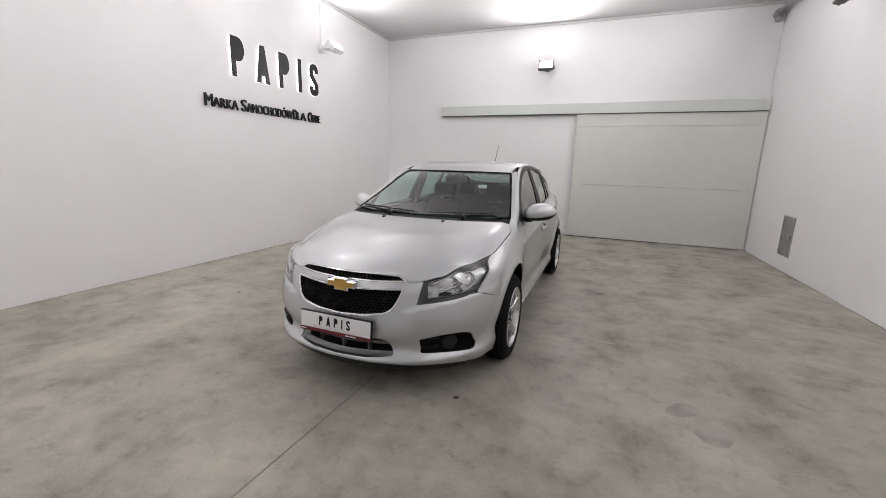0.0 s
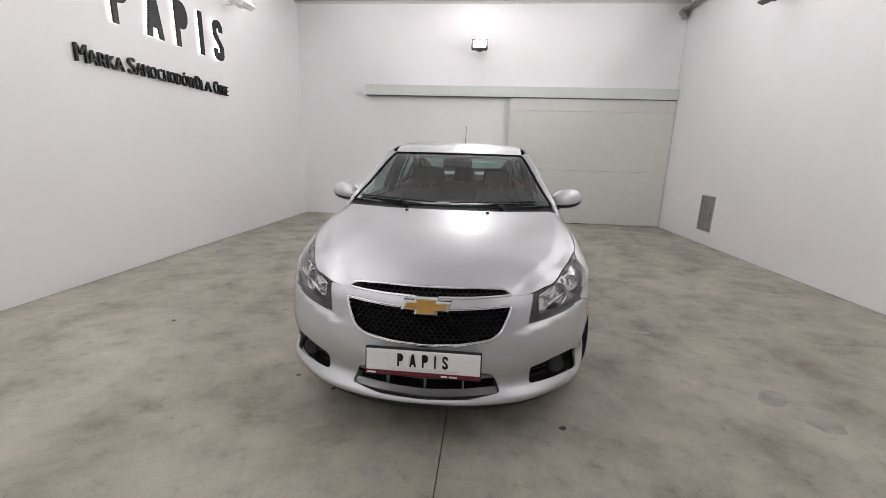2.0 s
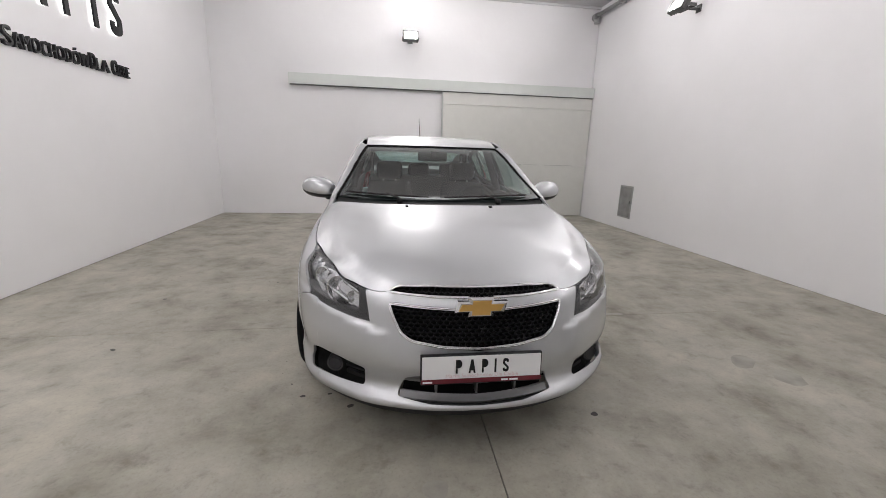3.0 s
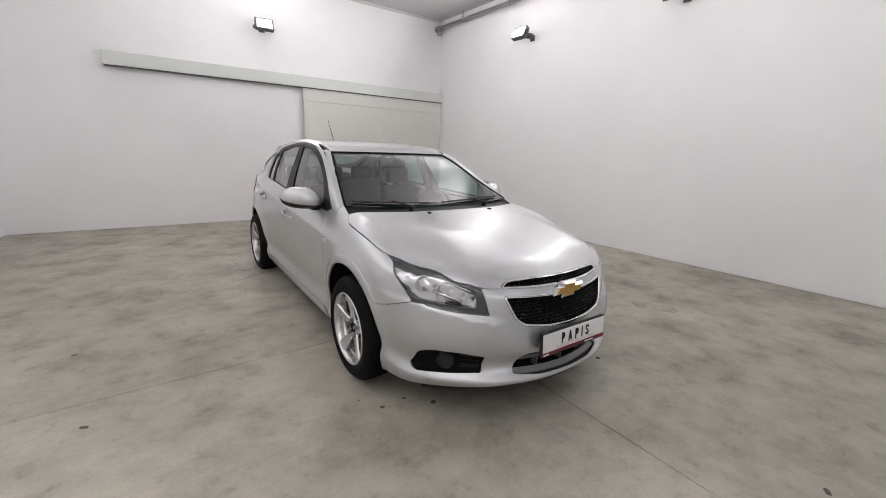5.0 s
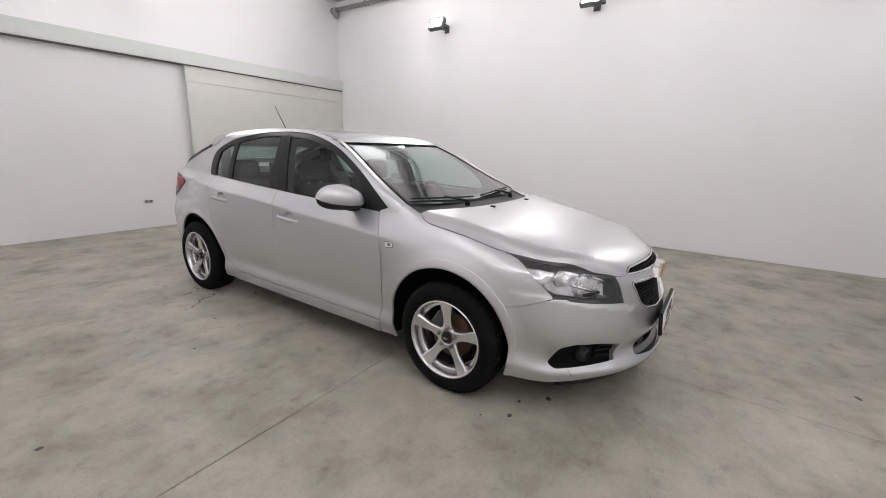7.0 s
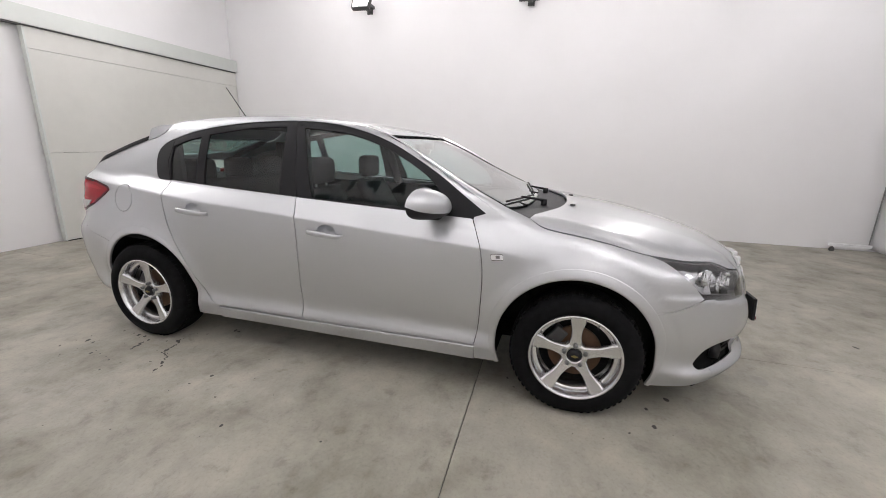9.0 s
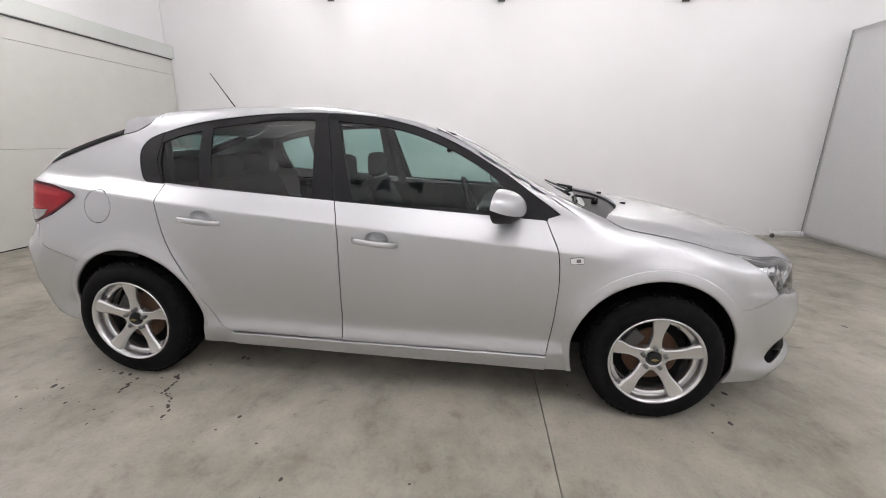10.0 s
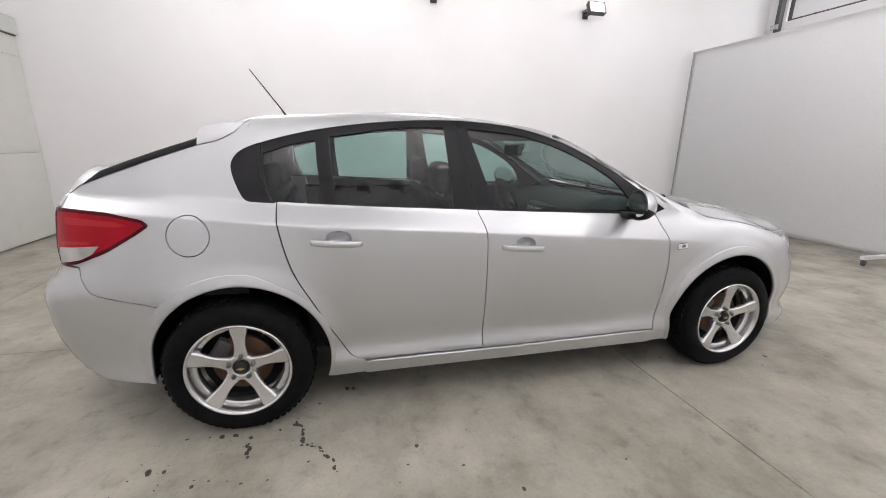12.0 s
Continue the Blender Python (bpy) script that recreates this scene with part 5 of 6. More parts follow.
# number plate holder with plain shapes instead of a number
plate_y = -0.962
tiltp = Matrix.Translation((0, plate_y, 0.455)) @ Matrix.Rotation(radians(-4), 4, "X")
holder = part("plate_holder", box(-0.252, 0.252, -0.006, 0.012, -0.066, 0.062, 0.004, tiltp), M_PLASTIC, car, "black plate holder")
white = part("plate", box(-0.246, 0.246, -0.010, -0.006, -0.040, 0.056, 0.002, tiltp), M_PLATE, holder, "white display plate with dark plain shapes")
bm = bmesh.new()
for off, pts in glyphs(1):
    b2 = prism([(-0.110 + 0.064 * (off + a) * 1.03, -0.017 + 0.058 * b) for a, b in pts], 0.002, "y", -0.0121)
    join_bm(bm, b2)
bmesh.ops.transform(bm, matrix=tiltp, verts=bm.verts)
part("plate_shapes", bm, M_BLACK, white)
bm = bmesh.new()
add_box(bm, -0.250, 0.250, -0.0095, -0.006, -0.059, -0.041, 0.0, tiltp)
part("red_band", bm, M_RED, holder, "dark red printed band")
for a, b in ((-0.243, -0.205), (0.080, 0.108), (0.114, 0.150)):
    part("band_bar", box(a, b, -0.0115, -0.0096, -0.055, -0.048, 0.0, tiltp), M_PLATE, holder)
me = text_mesh("Marka Samochodów Dla Ciebie", 0.022, 0.30, 0.001, tiltp @ Matrix(((1, 0, 0, -0.15), (0, 0, -1, -0.0105), (0, 1, 0, -0.034), (0, 0, 0, 1))))
me.materials.append(M_PINK)
ob = new("faint_lettering", me)
ob.parent = white

# headlamps
for sg in BOTH:
    hl = skin("headlamp", [skin_data("front", head_out, cell=0.02, sink=0.001, flange=0.02, halves=(sg,))], M_CLEAR, car, "clear headlamp with chrome reflectors")
    skin("bucket", [skin_data("front", head_out, cell=0.02, sink=0.034, flange=0, halves=(sg,))], M_HLCHROME, hl, "faceted chrome lamp housing")
    upper = [(u, z - 0.007) for u, z in head_top[k_in:k_tip] if 0.512 < u < 0.715]
    opening = rounded([(0.738, 0.662), (0.768, 0.700), (0.786, 0.742), (0.782, 0.778), (0.748, 0.806)] + upper[::-1] + [(0.502, 0.722), (0.508, 0.632), (0.65, 0.645)], 0.008)
    skin("bezel", [skin_data("front", head_out, [opening], cell=0.02, sink=0.006, flange=0.03, halves=(sg,))], M_HLGREY, hl, "dark grey bezel round the reflectors")

    def bowl(u, z, r, deep, squash=1.0):
        c = lay("front", [u], [z])[0]
        nn = normals(c[None])[0]
        ax = Vector((nn[0] * 0.55, nn[1] - 0.35, nn[2] * 0.3)).normalized()
        m = Matrix.Translation(Vector(c) - ax * 0.034) @ ax.to_track_quat("Z", "Y").to_matrix().to_4x4()
        bm = bmesh.new()
        n = 28
        rings = []
        for k, (q, d) in enumerate(((1.06, 0.0), (1.0, 0.004), (0.94, -0.012), (0.75, -deep * 0.6), (0.42, -deep), (0.2, -deep * 1.05))):
            rings.append([bm.verts.new((r * q * math.cos(2 * math.pi * j / n) * squash, r * q * math.sin(2 * math.pi * j / n), d)) for j in range(n)])
        for a0, a1 in zip(rings, rings[1:]):
            for j in range(n):
                f = bm.faces.new((a0[j], a0[(j + 1) % n], a1[(j + 1) % n], a1[j]))
                f.smooth = True
        bm.faces.new(rings[-1])
        bmesh.ops.transform(bm, matrix=m, verts=bm.verts)
        for v in bm.verts:
            v.co.x *= sg
        return part("reflector", bm, M_CHROME, hl, "round chrome reflector"), m

    for u, z, r in ((0.694, 0.728, 0.040), (0.612, 0.690, 0.060), (0.540, 0.670, 0.032)):
        b, m = bowl(u, z, r, 0.05, 0.9)
        bm = bmesh.new()
        bmesh.ops.create_uvsphere(bm, u_segments=12, v_segments=8, radius=r * 0.28)
        bmesh.ops.transform(bm, matrix=m @ Matrix.Translation((0, 0, -0.02)), verts=bm.verts)
        for v in bm.verts:
            v.co.x *= sg
        for f in bm.faces:
            f.smooth = True
        part("bulb", bm, M_AMBER if u > 0.65 else M_PLATE, b)
    for a, b in (((0.655, 0.700), (0.55, 0.655)), ((0.57, 0.735), (0.50, 0.700))):
        q = lay("front", [a[0], b[0]], [a[1], b[1]])
        bm = bmesh.new()
        for (p0, p1) in ((q[0], q[1]),):
            add_tube(bm, (sg * p0[0], p0[1] + 0.03, p0[2]), (sg * p1[0], p1[1] + 0.03, p1[2]), 0.009, 10)
        part("chrome_fin", bm, M_CHROME, hl)

# fog lamp recesses
for sg in BOTH:
    rec = skin("fog_lamp_recess", [skin_data("front", fog_out, cell=0.05, sink=0.03, flange=0, halves=(sg,))], M_LINER, car, "black recess with a round fog lamp")
    c = lay("front", [0.618], [0.347])[0]
    nn = Vector((0.25 * sg, -1, 0)).normalized()
    pos = Vector((sg * c[0], c[1] + 0.012, c[2]))
    bm = bmesh.new()
    add_tube(bm, pos + nn * -0.03, pos + nn * 0.012, 0.043, 24, 0.039)
    hous = part("fog_lamp", bm, M_PLASTIC, rec, "round fog lamp")
    bm = bmesh.new()
    add_tube(bm, pos + nn * 0.0125, pos + nn * 0.0145, 0.031, 24, 0.029)
    part("lens", bm, M_FOGGLASS, hous, "grey glass fog lens")
    for z0 in (0.318, 0.345, 0.372):
        skin("blade", [skin_data("front", [(0.488, z0), (0.575, z0), (0.575, z0 + 0.012), (0.488, z0 + 0.012)], cell=0.05, sink=0.014, flange=0.016, halves=(sg,))], M_COMB, rec)

# lower lip under the bumper
lip = [(0, 0.160), (0.45, 0.158), (0.70, 0.164), (0.70, 0.240), (0.55, 0.236), (0.0, 0.226)]
skin("chin_spoiler", [skin_data("front", lip, cell=0.06, sink=0.008, flange=0.04, halves=BOTH)], M_PLASTIC, car, "black chin under the bumper")

# ---- wheels ----
def lathe(profile, n=48, a0=0.0, a1=2 * math.pi, closed=True):
    """Profile points (radius, x) turned about the x axis."""
    bm = bmesh.new()
    m = n if closed else n + 1
    rings = []
    for k in range(m):
        a = a0 + (a1 - a0) * k / n
        rings.append([bm.verts.new((x, r * math.cos(a), r * math.sin(a))) for r, x in profile])
    for k in range(n):
        r0, r1 = rings[k], rings[(k + 1) % m]
        for j in range(len(profile) - 1):
            f = bm.faces.new((r0[j], r0[j + 1], r1[j + 1], r1[j]))
            f.smooth = True
    bmesh.ops.recalc_face_normals(bm, faces=bm.faces)
    return bm


def wheel(sg, y, turn):
    """Five-spoke alloy wheel; the outer face looks along x times sg."""
    w = new("wheel")
    w.parent = car
    w.location = (0, y, TYRE_R - 0.004)
    w.rotation_euler = (0, 0, 0)
    tagged(w, "five-spoke silver alloy wheel with a black tyre")
    X = HUB_U + (0.010 if y < 1 else 0.020)

    def put(name, bm, material, parent=w, label="", rot=0.0):
        for v in bm.verts:
            v.co = Matrix.Rotation(rot, 3, "X") @ v.co
            v.co.x = sg * (v.co.x + X)
        if sg < 0:
            bmesh.ops.reverse_faces(bm, faces=bm.faces)
        return part(name, bm, material, parent, label)

    R = TYRE_R
    tyre = lathe([(0.216, 0.016), (0.222, 0.030), (0.240, 0.039), (0.262, 0.041), (0.284, 0.035), (0.300, 0.021), (0.310, 0.002), (R - 0.001, -0.022), (R, -0.06), (R, -0.13), (R - 0.008, -0.165), (0.26, -0.18), (0.21, -0.165)], 72)
    for v in tyre.verts:
        v.co.z = max(v.co.z, 0.0045 - TYRE_R)
    ty = put("tyre", tyre, M_RUBBER)
    bm = bmesh.new()
    for k in range(60):
        a = 2 * math.pi * k / 60
        m = Matrix.Rotation(a, 4, "X")
        add_box(bm, -0.030, 0.0, -0.0095, 0.0095, R - 0.013, R - 0.001 + 0.002, 0.0, m @ Matrix.Rotation(0.0, 4, "Z"))
        add_box(bm, -0.10, -0.040, -0.009, 0.009, R - 0.006, R + 0.003, 0.0, m @ Matrix.Rotation(0.05, 4, "X"))
    put("tread", bm, M_RUBBER, ty, "worn tread blocks")
    rim_o = lathe([(0.217, 0.020), (0.2225, 0.028), (0.221, 0.036), (0.214, 0.037), (0.208, 0.030), (0.203, 0.012), (0.198, -0.02), (0.195, -0.10), (0.20, -0.15), (0.215, -0.155)], 72)
    rm = put("rim", rim_o, M_ALLOY)
    put("rim_step", lathe([(0.199, -0.010), (0.186, -0.010), (0.181, -0.018), (0.181, -0.05)], 72), M_ALLOY, rm)
    for k in range(5):
        a = 2 * math.pi * k / 5 + turn
        bm = bmesh.new()
        n = 9
        rings = []
        for i in range(n + 1):
            t = i / n
            r = 0.046 + (0.216 - 0.046) * t
            hw = 0.036 - 0.0105 * math.sin(math.pi * min(1, t * 1.3)) - 0.003 * t + 0.007 * t ** 3
            xo = 0.010 + 0.020 * t ** 1.5 - 0.010 * (1 - t)
            xi = xo - 0.030 + 0.012 * t
            ring = []
            for px, pw in ((xi, -1.0), (xo - 0.012, -1.0), (xo - 0.003, -0.90), (xo, -0.70), (xo, 0.70), (xo - 0.003, 0.90), (xo - 0.012, 1.0), (xi, 1.0)):
                ring.append(bm.verts.new((px, hw * pw, r)))
            rings.append(ring)
        for a0, a1 in zip(rings, rings[1:]):
            for j in range(7):
                f = bm.faces.new((a0[j], a0[j + 1], a1[j + 1], a1[j]))
                f.smooth = j in (1, 2, 4, 5)
        bm.faces.new(rings[-1])
        bmesh.ops.recalc_face_normals(bm, faces=bm.faces)
        put("spoke", bm, M_ALLOY, rm, rot=a)
    put("hub", lathe([(0.0, -0.004), (0.032, -0.004), (0.034, 0.002), (0.060, 0.000), (0.066, -0.006), (0.068, -0.04)], 40), M_ALLOY, rm)
    put("hub_cap", lathe([(0.0, 0.014), (0.020, 0.013), (0.029, 0.010), (0.030, -0.003)], 32), M_GLOSSBLK, rm, "black hub cap with a gold bar")
    cap = bmesh.new()
    add_box(cap, 0.0132, 0.0148, -0.016, 0.016, -0.0035, 0.0035)
    add_box(cap, 0.0132, 0.0147, -0.006, 0.006, -0.007, 0.007)
    put("cap_bar", cap, M_DULLGOLD, rm)
    for k in range(5):
        a = 2 * math.pi * k / 5 + turn + math.pi / 5 * 0
        m = Matrix.Rotation(a, 4, "X")
        bm = bmesh.new()
        c = m @ Vector((0, 0, 0.052))
        add_tube(bm, c + Vector((-0.01, 0, 0)), c + Vector((0.012, 0, 0)), 0.0112, 6)
        add_tube(bm, c + Vector((0.012, 0, 0)), c + Vector((0.016, 0, 0)), 0.0112, 6, 0.006)
        put("wheel_nut", bm, M_NUT, rm)
    disc = lathe([(0.06, -0.050), (0.128, -0.050), (0.130, -0.053), (0.130, -0.068), (0.06, -0.070)], 48)
    dk = put("brake_disc", disc, M_RUST, w, "rusty brake disc")
    cal = box(-0.10, -0.045, 0.075, 0.145, -0.055, 0.055, 0.012)
    put("brake_caliper", cal, M_DKGREY, w, "dark brake caliper", rot=0.6)
    put("dust_shield", lathe([(0.0, -0.078), (0.16, -0.078), (0.175, -0.074)], 40), M_LINER, w)
    v = bmesh.new()
    c = Matrix.Rotation(turn + 0.55, 4, "X") @ Vector((0, 0, 0.180))
    add_tube(v, c + Vector((-0.03, 0, 0)), c + Vector((0.004, 0, 0)) * 0.98, 0.004, 8)
    put("valve", v, M_PLASTIC, rm)
    return w


for sg in BOTH:
    wheel(sg, 0.0, 0.0)
    wheel(sg, WHEELBASE, 0.05 if sg < 0 else 0.3)

# arch liners, following the opening's edge
def arch_liner(k, sg):
    a, b, r = ARCH[k]
    n = 36
    bm = bmesh.new()
    rings = []
    t0, t1 = (radians(203), radians(-17)) if k == 0 else (radians(200), radians(-10))
    edge = [(a + r * math.cos(t0 + (t1 - t0) * j / n), b + r * math.sin(t0 + (t1 - t0) * j / n)) for j in range(n + 1)]
    us = on_side(edge)[:, 0]
    for j in range(n + 1):
        t = t0 + (t1 - t0) * j / n
        ring = []
        for dr, depth in ((0.001, 0.010), (0.014, 0.030), (0.016, 0.14), (0.012, 0.30), (-0.27, 0.305)):
            ring.append(bm.verts.new((sg * (us[j] - depth), a + (r + dr) * math.cos(t), b + (r + dr) * math.sin(t))))
        rings.append(ring)
    for a0, a1 in zip(rings, rings[1:]):
        for q in range(4):
            f = bm.faces.new((a0[q], a0[q + 1], a1[q + 1], a1[q]))
            f.smooth = True
    bmesh.ops.recalc_face_normals(bm, faces=bm.faces)
    part("arch_liner", bm, M_LINER, car)


for k in (0, 1):
    for sg in BOTH:
        arch_liner(k, sg)

# flared lips round the wheel openings
def arch_lip(k, sg, t0, t1, owner):
    """A band that stands a little proud of the panel and rolls into the opening."""
    a, b, r = ARCH[k]
    n = max(6, int(abs(t1 - t0) * 14))
    prof = ((0.049, -0.001), (0.048, 0.0012), (0.046, 0.0016), (0.012, 0.0030), (0.003, 0.0030), (-0.002, 0.0005), (-0.002, -0.012))
    rows = []
    for dr, out in prof:
        ts = [t0 + (t1 - t0) * j / n for j in range(n + 1)]
        narrow = [0.45 + 0.55 * float(step(-0.30, 0.35, math.sin(t))) for t in ts]
        if k == 1:
            narrow = [w * (1 - 0.42 * float(step(0.1, 0.45, -math.cos(t)))) for w, t in zip(narrow, ts)]
        dd = [dr * w if dr > 0.01 else dr for w in narrow]
        c = on_side([(a + (r + max(d, 0)) * math.cos(t), b + (r + max(d, 0)) * math.sin(t)) for d, t in zip(dd, ts)])
        rows.append([(sg * (p[0] + out), a + (r + d) * math.cos(t), b + (r + d) * math.sin(t)) for p, d, t in zip(c, dd, ts)])
    bm = bmesh.new()
    g = [[bm.verts.new(p) for p in row] for row in rows]
    for g0, g1 in zip(g, g[1:]):
        for j in range(n):
            f = bm.faces.new((g0[j], g0[j + 1], g1[j + 1], g1[j]))
            f.smooth = True
    bmesh.ops.recalc_face_normals(bm, faces=bm.faces)
    if sum(f.normal.x for f in bm.faces) * sg < 0:
        bmesh.ops.reverse_faces(bm, faces=bm.faces)
    part("arch_lip", bm, M_PAINT, owner)


for sg in BOTH:
    f_foot, f_seam, f_end = math.pi + 0.36, math.pi - 0.655, -0.35
    arch_lip(0, sg, f_foot, f_seam + 0.004, front_bumper)
    arch_lip(0, sg, f_seam - 0.004, f_end, LIP_OWNER["fender", sg])
    r_foot, r_seam, r_end = math.pi + 0.32, 0.872, -0.18
    arch_lip(1, sg, r_foot, r_seam + 0.004, LIP_OWNER["quarter", sg])
    arch_lip(1, sg, r_seam - 0.004, r_end, rear_bumper)

# ---- cabin ----
def seat_bits(x, y, back_h, parent_name, label, rear=False):
    st = part(parent_name, box(x - 0.25, x + 0.25, y - 0.25, y + 0.27, 0.34, 0.56, 0.05), M_CLOTH, car, label)
    bm = bmesh.new()
    n, m = 10, 12
    rings = []
    for i in range(n + 1):
        t = i / n
        hw = 0.245 - 0.05 * t ** 3
        dp = 0.085 - 0.02 * t
        ring = []
        for k in range(m):
            a = 2 * math.pi * k / m
            ca, sa = math.cos(a), math.sin(a)
            ring.append(bm.verts.new((x + hw * math.copysign(abs(ca) ** 0.6, ca), y + 0.22 + 0.26 * t + dp * math.copysign(abs(sa) ** 0.7, sa), 0.48 + back_h * t)))
        rings.append(ring)
    for a0, a1 in zip(rings, rings[1:]):
        for k in range(m):
            f = bm.faces.new((a0[k], a0[(k + 1) % m], a1[(k + 1) % m], a1[k]))
            f.smooth = True
    bm.faces.new(rings[0])
    bm.faces.new(rings[-1])
    bmesh.ops.recalc_face_normals(bm, faces=bm.faces)
    part("backrest", bm, M_CLOTH, st)
    head_rest(x, y + 0.485, 0.48 + back_h + 0.105, st)
    return st


def head_rest(x, y, z, parent):
    bm = box(x - 0.125, x + 0.125, y - 0.05, y + 0.05, z - 0.085, z + 0.085, 0.04)
    for f in bm.faces:
        f.smooth = True
    hr = part("headrest", bm, M_CLOTH, parent)
    bm = bmesh.new()
    for d in (-0.06, 0.06):
        add_tube(bm, (x + d, y, z - 0.17), (x + d, y, z - 0.08), 0.007, 8)
    part("post", bm, M_STEEL, hr)


for x in (-0.36, 0.36):
    seat_bits(x, 1.18, 0.53, "front_seat", "charcoal cloth front seat with headrest")
bench = part("rear_bench", box(-0.62, 0.62, 1.95, 2.42, 0.34, 0.58, 0.05), M_CLOTH, car, "charcoal cloth rear bench")
m = Matrix.Translation((0, 2.42, 0.5)) @ Matrix.Rotation(radians(-22), 4, "X")
part("backrest", box(-0.60, 0.60, -0.06, 0.06, 0.0, 0.55, 0.04, m), M_CLOTH, bench)
for x in (-0.38, 0.0, 0.38):
    head_rest(x, 2.64, 1.075, bench)
shelf = part("parcel_shelf", box(-0.55, 0.55, 2.72, 3.22, 0.985, 1.0, 0.005), M_CABIN, car)

bm = bmesh.new()
prof = [(0.42, 0.60), (0.36, 0.86), (0.33, 0.945), (0.46, 0.962), (0.62, 0.955), (0.78, 0.915), (0.86, 0.80), (0.86, 0.60)]
prev = None
n = 20
for i in range(n + 1):
    u = -0.70 + 1.40 * i / n
    hump = 0.03 * math.exp(-((u + 0.36) / 0.16) ** 2)
    ring = [bm.verts.new((u, s + 0.10 * u * u, z + (hump if z > 0.9 else 0) - 0.03 * u * u)) for s, z in prof]
    if prev:
        for k in range(len(prof) - 1):
            f = bm.faces.new((prev[k], prev[k + 1], ring[k + 1], ring[k]))
            f.smooth = True
    prev = ring
bmesh.ops.recalc_face_normals(bm, faces=bm.faces)
dash = part("dashboard", bm, M_CABIN, car, "dark grey dashboard")
part("centre_console", box(-0.13, 0.13, 0.80, 1.25, 0.34, 0.62, 0.03), M_CABIN, dash)
part("centre_stack", box(-0.15, 0.15, 0.79, 0.885, 0.62, 0.90, 0.03), M_GLOSSBLK, dash)
bm = bmesh.new()
for k in range(2):
    add_box(bm, -0.11 + 0.12 * k, -0.015 + 0.12 * k, 0.884, 0.892, 0.80, 0.87, 0.01)
part("air_vent", bm, M_STEEL, dash)
bm = bmesh.new()
m = Matrix.Translation((0.36, 0.94, 0.86)) @ Matrix.Rotation(radians(66), 4, "X")
ring_n, tube_n = 36, 10
rr = []
for i in range(ring_n):
    a = 2 * math.pi * i / ring_n
    rr.append([bm.verts.new(m @ Vector(((0.185 + 0.016 * math.cos(2 * math.pi * k / tube_n)) * math.cos(a), (0.185 + 0.016 * math.cos(2 * math.pi * k / tube_n)) * math.sin(a), 0.016 * math.sin(2 * math.pi * k / tube_n)))) for k in range(tube_n)])
for i in range(ring_n):
    for k in range(tube_n):
        f = bm.faces.new((rr[i][k], rr[i][(k + 1) % tube_n], rr[(i + 1) % ring_n][(k + 1) % tube_n], rr[(i + 1) % ring_n][k]))
        f.smooth = True
wheel_s = part("steering_wheel", bm, M_CABIN, car, "dark grey steering wheel")
bm = bmesh.new()
add_tube(bm, m @ Vector((0, 0, -0.06)), m @ Vector((0, 0, 0.0)), 0.065, 20)
for a, b in ((-0.18, -0.05), (0.05, 0.18)):
    add_box(bm, a, b, -0.022, 0.022, -0.02, 0.0, 0.005, m)
add_box(bm, -0.02, 0.02, -0.18, -0.05, -0.02, 0.0, 0.005, m)
part("spokes", bm, M_CABIN, wheel_s)
bm = box(-0.125, 0.125, 1.06, 1.095, 1.222, 1.298, 0.015)
add_box(bm, -0.018, 0.018, 1.00, 1.065, 1.265, 1.305, 0.005)
part("rear_view_mirror", bm, M_PLASTIC, car, "black interior mirror")
skin("roof_lining", [skin_data("top", [(0, 1.12), (0.50, 1.14), (0.50, 2.55), (0, 2.6)], cell=0.1, sink=0.04, flange=0, halves=BOTH)], M_ROOFLINING, car)
for sg in BOTH:
    part("door_card", box(sg * 0.72 - 0.02, sg * 0.72 + 0.02, 0.55, 2.40, 0.32, 0.955, 0.01), M_CABIN, car)
    bm = bmesh.new()
    p = on_side([(1.60, 1.36), (1.56, 1.0)])
    add_tube(bm, (sg * (p[0][0] - 0.05), 1.63, 1.38), (sg * (p[1][0] - 0.06), 1.54, 0.95), 0.035, 10)
    q = on_side([(2.62, 1.20)])
    add_box(bm, sg * (q[0][0] - 0.09) - 0.02, sg * (q[0][0] - 0.09) + 0.02, 2.575, 2.70, 1.0, 1.28, 0.01)
    part("pillar_lining", bm, M_CABIN, car)

# ---- small outside parts ----
def blade(name, p, q, mid):
    n = 14
    pts = []
    for k in range(n + 1):
        t = k / n
        u, s = p[0] + (q[0] - p[0]) * t, p[1] + (q[1] - p[1]) * t
        c = on_top([(abs(u), s)])[0]
        pts.append(Vector((u, s, c[2] + 0.005)))
    w = part(name, sweep(pts, 0.0058, 6), M_PLASTIC, car, "black wiper on the windscreen")
    bm = bmesh.new()
    c = on_top([(abs(mid[0]), mid[1])])[0]
    piv = Vector((mid[0], mid[1], c[2] + 0.01))
    add_tube(bm, piv, pts[n // 2] + Vector((0, 0, 0.008)), 0.0085, 8, 0.006)
    add_tube(bm, piv - Vector((0, 0, 0.03)), piv + Vector((0, 0, 0.006)), 0.018, 12)
    part("wiper_arm", bm, M_PLASTIC, w)


blade("wiper", (-0.660, 0.400), (-0.10, 0.300), (-0.30, 0.225))
blade("wiper", (0.0, 0.300), (0.60, 0.385), (0.36, 0.240))

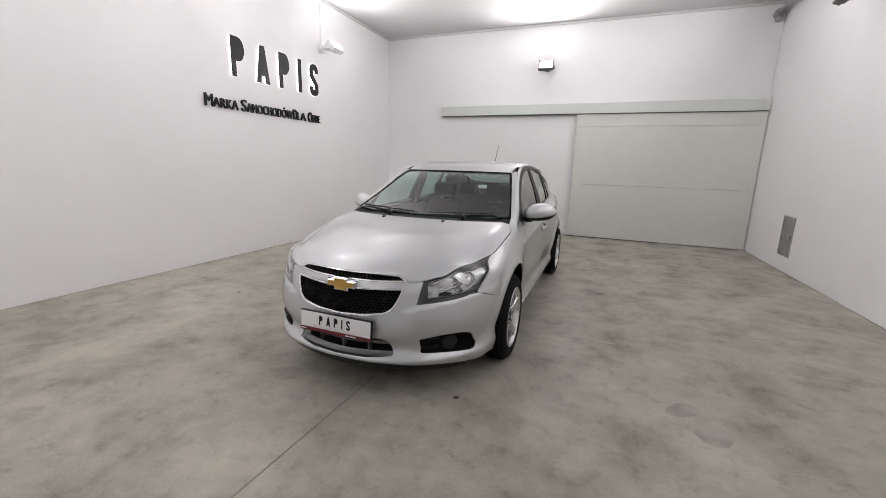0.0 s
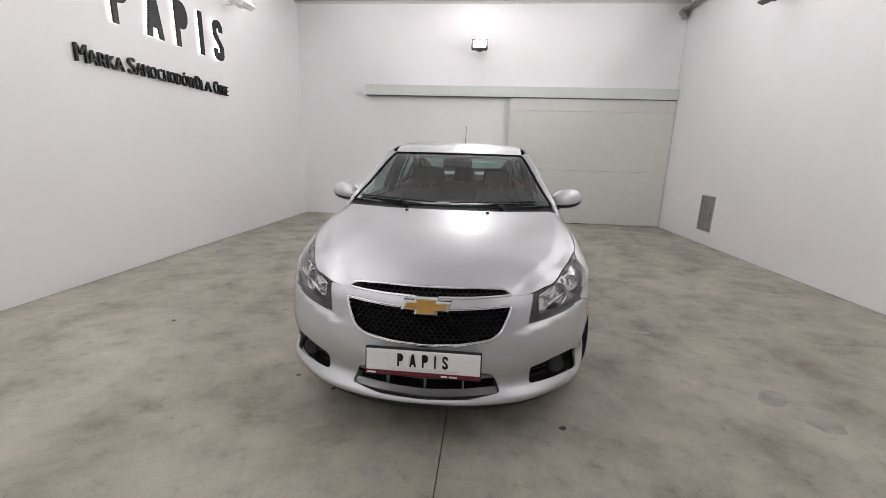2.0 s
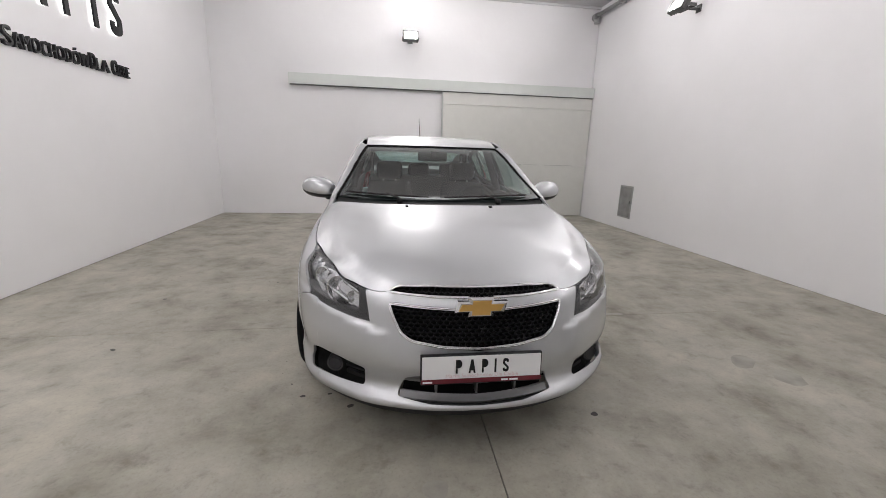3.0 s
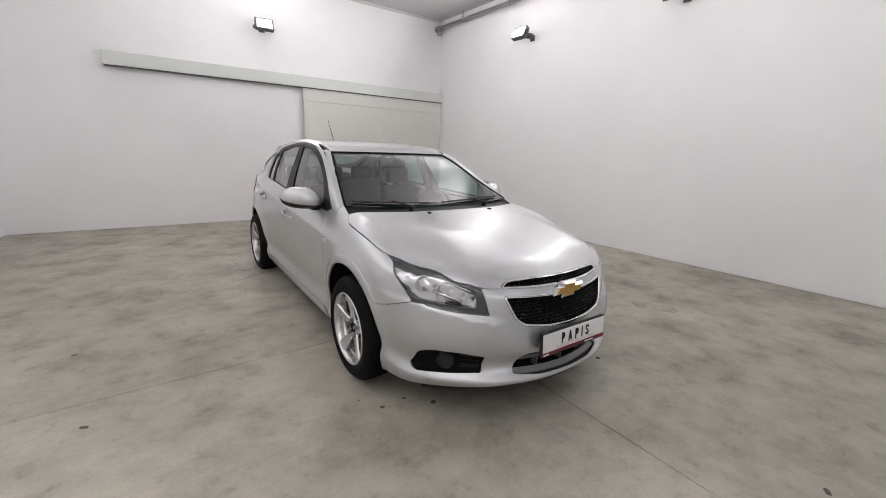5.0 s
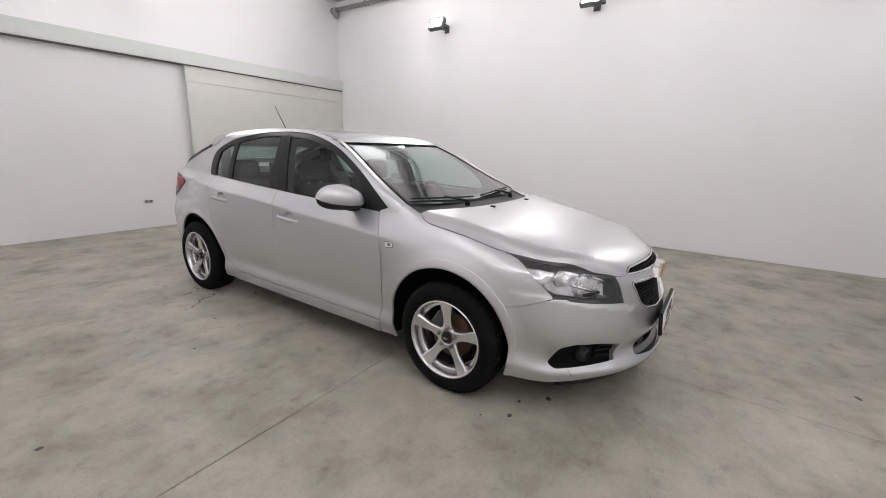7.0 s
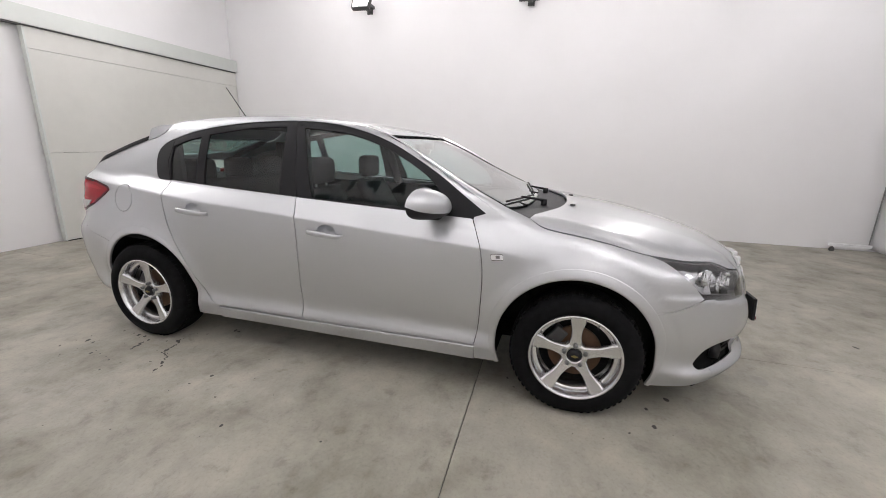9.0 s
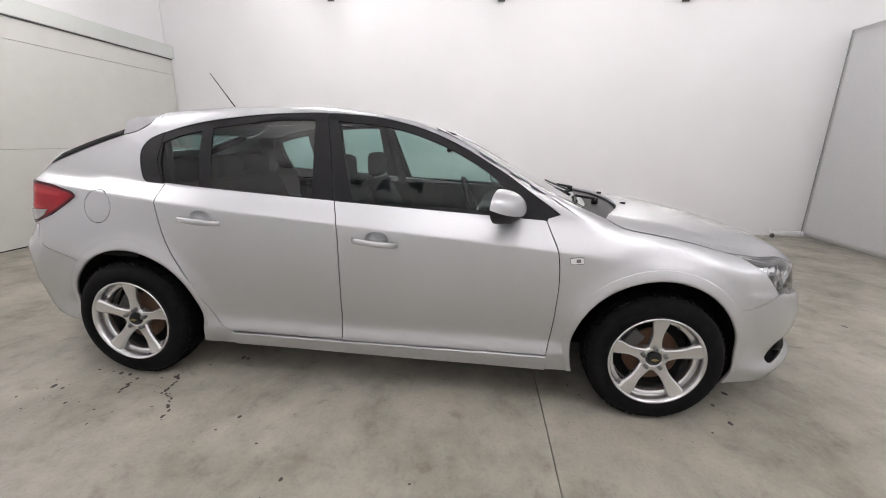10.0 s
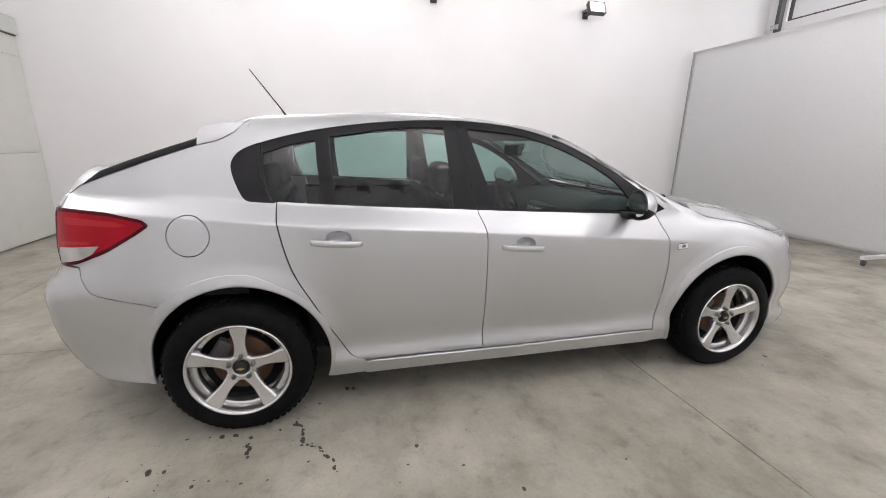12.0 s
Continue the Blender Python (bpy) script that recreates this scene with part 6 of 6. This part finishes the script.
for u in (-0.262, 0.262):
    c = on_top([(abs(u), 0.055)])[0]
    bm = box(u - 0.010, u + 0.010, 0.045, 0.075, c[2] - 0.002, c[2] + 0.010, 0.004)
    part("washer_nozzle", bm, M_PLASTIC, car, "small black washer nozzle")
c = on_top([(0.0, 2.50)])[0]
bm = bmesh.new()
add_box(bm, -0.022, 0.022, 2.45, 2.56, c[2] - 0.004, c[2] + 0.016, 0.010)
ant = part("antenna", bm, M_PLASTIC, car, "black rod antenna on the roof")
bm = bmesh.new()
add_tube(bm, (0, 2.505, c[2] + 0.01), (0, 2.535, c[2] + 0.055), 0.007, 8, 0.004)
add_tube(bm, (0, 2.535, c[2] + 0.055), (0, 2.685, c[2] + 0.258), 0.0038, 8, 0.0025)
part("rod", bm, M_PLASTIC, ant)
for sg in BOTH:
    rep = [(0.376, 0.766), (0.434, 0.761), (0.438, 0.788), (0.382, 0.794)]
    lampo = skin("side_repeater", [skin_data("side", rounded(rep, 0.006), cell=0.05, sink=-0.004, flange=0.006, halves=(sg,))], M_PLATE, car, "small clear side indicator")
    skin("dark_rim", [skin_data("side", rounded(grown(rep, 0.0035), 0.008), cell=0.05, sink=-0.001, flange=0.004, halves=(sg,))], M_GLOSSBLK, lampo)
    skin("bulb_window", [skin_data("side", rounded([(0.392, 0.772), (0.412, 0.770), (0.413, 0.786), (0.394, 0.788)], 0.003), cell=0.05, sink=-0.006, flange=0.003, halves=(sg,))], M_SLAT, lampo)

# ---- marks on the floor ----
rng = random.Random(11)


def blot(x, y, r, stretch, ang, seed):
    n = 12
    rg = random.Random(seed)
    pts = []
    for k in range(n):
        a = 2 * math.pi * k / n
        rr = r * (0.75 + 0.35 * rg.random())
        p = Matrix.Rotation(ang, 2) @ Vector((math.cos(a) * rr * stretch, math.sin(a) * rr))
        pts.append((x + p.x, y + p.y))
    return pts


def stains(name, spots, material, label, lift):
    bm = bmesh.new()
    for k, (x, y, r, st, ang) in enumerate(spots):
        vs = [bm.verts.new((a, b, lift)) for a, b in blot(x, y, r, st, ang, k * 7 + len(spots))]
        bm.faces.new(vs)
    ob = mesh_ob(name, bm, material)
    tagged(ob, label, "stain", kind="stuff")


spots = [(-1.07, 2.42, 0.017, 1.3, 0.3), (-2.62, 5.59, 0.010, 2.2, 1.2), (-2.79, 6.14, 0.012, 1.6, 0.2), (-2.80, 6.08, 0.009, 1.2, 0), (-2.375, 5.353, 0.012, 1.6, 0.1), (-2.381, 5.32, 0.010, 1.4, 0.3), (-2.632, 5.909, 0.012, 1.3, 0.2), (-2.635, 5.851, 0.012, 1.3, 0.9), (-2.667, 5.781, 0.008, 1.6, 0.4), (-2.903, 5.949, 0.009, 1.3, 0.2)]
spots += [(-1.25, 1.17, 0.014, 1.8, 0.4), (-2.33, 2.61, 0.014, 1.6, 0.4), (-2.59, 2.72, 0.012, 1.4, 0.2), (-2.45, 2.73, 0.010, 1.2, 0.2), (-3.89, 3.35, 0.014, 1.8, 2.6), (-4.03, 4.28, 0.014, 1.3, 0), (-2.88, 5.06, 0.010, 1.2, 0), (-3.20, 4.69, 0.009, 1.4, 0), (-0.29, 5.09, 0.02, 3.0, 0.1)]
# two dribbled trails behind the rear wheel
for trail in (((-2.587, 5.597), (-2.660, 5.560), (-2.717, 5.556), (-2.759, 5.547), (-2.793, 5.483), (-2.838, 5.454), (-2.889, 5.418), (-2.97, 5.40)), ((-2.706, 5.782), (-2.730, 5.778), (-2.761, 5.780), (-2.80, 5.77))):
    for (ax, ay), (bx, by) in zip(trail, trail[1:]):
        for k in range(4):
            t = k / 4 + rng.random() * 0.12
            spots.append((ax + (bx - ax) * t + rng.gauss(0, 0.004), ay + (by - ay) * t + rng.gauss(0, 0.004), 0.003 + 0.005 * rng.random(), 1.3 + rng.random(), math.atan2(by - ay, bx - ax)))
for x0, y0, n, spread in ((-2.70, 5.70, 22, 0.17), (-2.85, 6.12, 16, 0.12), (-2.50, 3.05, 16, 0.22), (-3.40, 5.45, 8, 0.3), (-2.9, 5.0, 8, 0.5), (-1.2, 3.0, 8, 0.5)):
    for k in range(n):
        spots.append((x0 + rng.gauss(0, spread), y0 + rng.gauss(0, spread), 0.002 + 0.004 * rng.random() ** 2, 1 + rng.random(), rng.random() * 3))
stains("oil_spots", spots, M_OIL, "small dark oil and dirt spots on the concrete floor", 0.0012)
scuffs = [(0.22, 2.86, 0.08, 1.5, 0.6), (0.34, 2.64, 0.09, 1.3, 0.5), (-1.95, 2.03, 0.055, 1.1, 0.0), (-0.22, 3.69, 0.03, 3.0, 0.0)]
stains("scuff_marks", scuffs, M_SCUFF, "faint darker scuff patches on the concrete floor", 0.0008)


def foot_dirt(lines):
    """A ragged dirty line where floor and wall meet."""
    bm = bmesh.new()
    for p, q, side in lines:
        p, q, side = Vector(p), Vector(q), Vector(side)
        n = int((q - p).length / 0.035)
        prev = None
        for k in range(n + 1):
            c = p + (q - p) * (k / n)
            w = 0.004 + 0.016 * max(0.0, noise.noise(Vector((c.x * 2.1, c.y * 2.1, 3.0))) + 0.25) + 0.004 * rng.random()
            row = [bm.verts.new((c.x, c.y, 0.0014)), bm.verts.new((c.x + side.x * w, c.y + side.y * w, 0.0014))]
            if prev:
                bm.faces.new((prev[0], prev[1], row[1], row[0]))
            prev = row
    bmesh.ops.recalc_face_normals(bm, faces=bm.faces)
    ob = mesh_ob("wall_foot_dirt", bm, M_FOOT)
    tagged(ob, "ragged dirty line along the foot of the walls", "stain", kind="stuff")


foot_dirt([((WALL_L + 0.001, WALL_F + 0.01), (WALL_L + 0.001, WALL_B - 0.01), (1, 0)),
           ((WALL_L + 0.02, WALL_B - 0.001), (-1.03, WALL_B - 0.001), (0, -1)),
           ((wall_r(WALL_F) - 0.001, WALL_F + 0.01), (wall_r(WALL_B) - 0.001, WALL_B - 0.09), (-1, 0))])
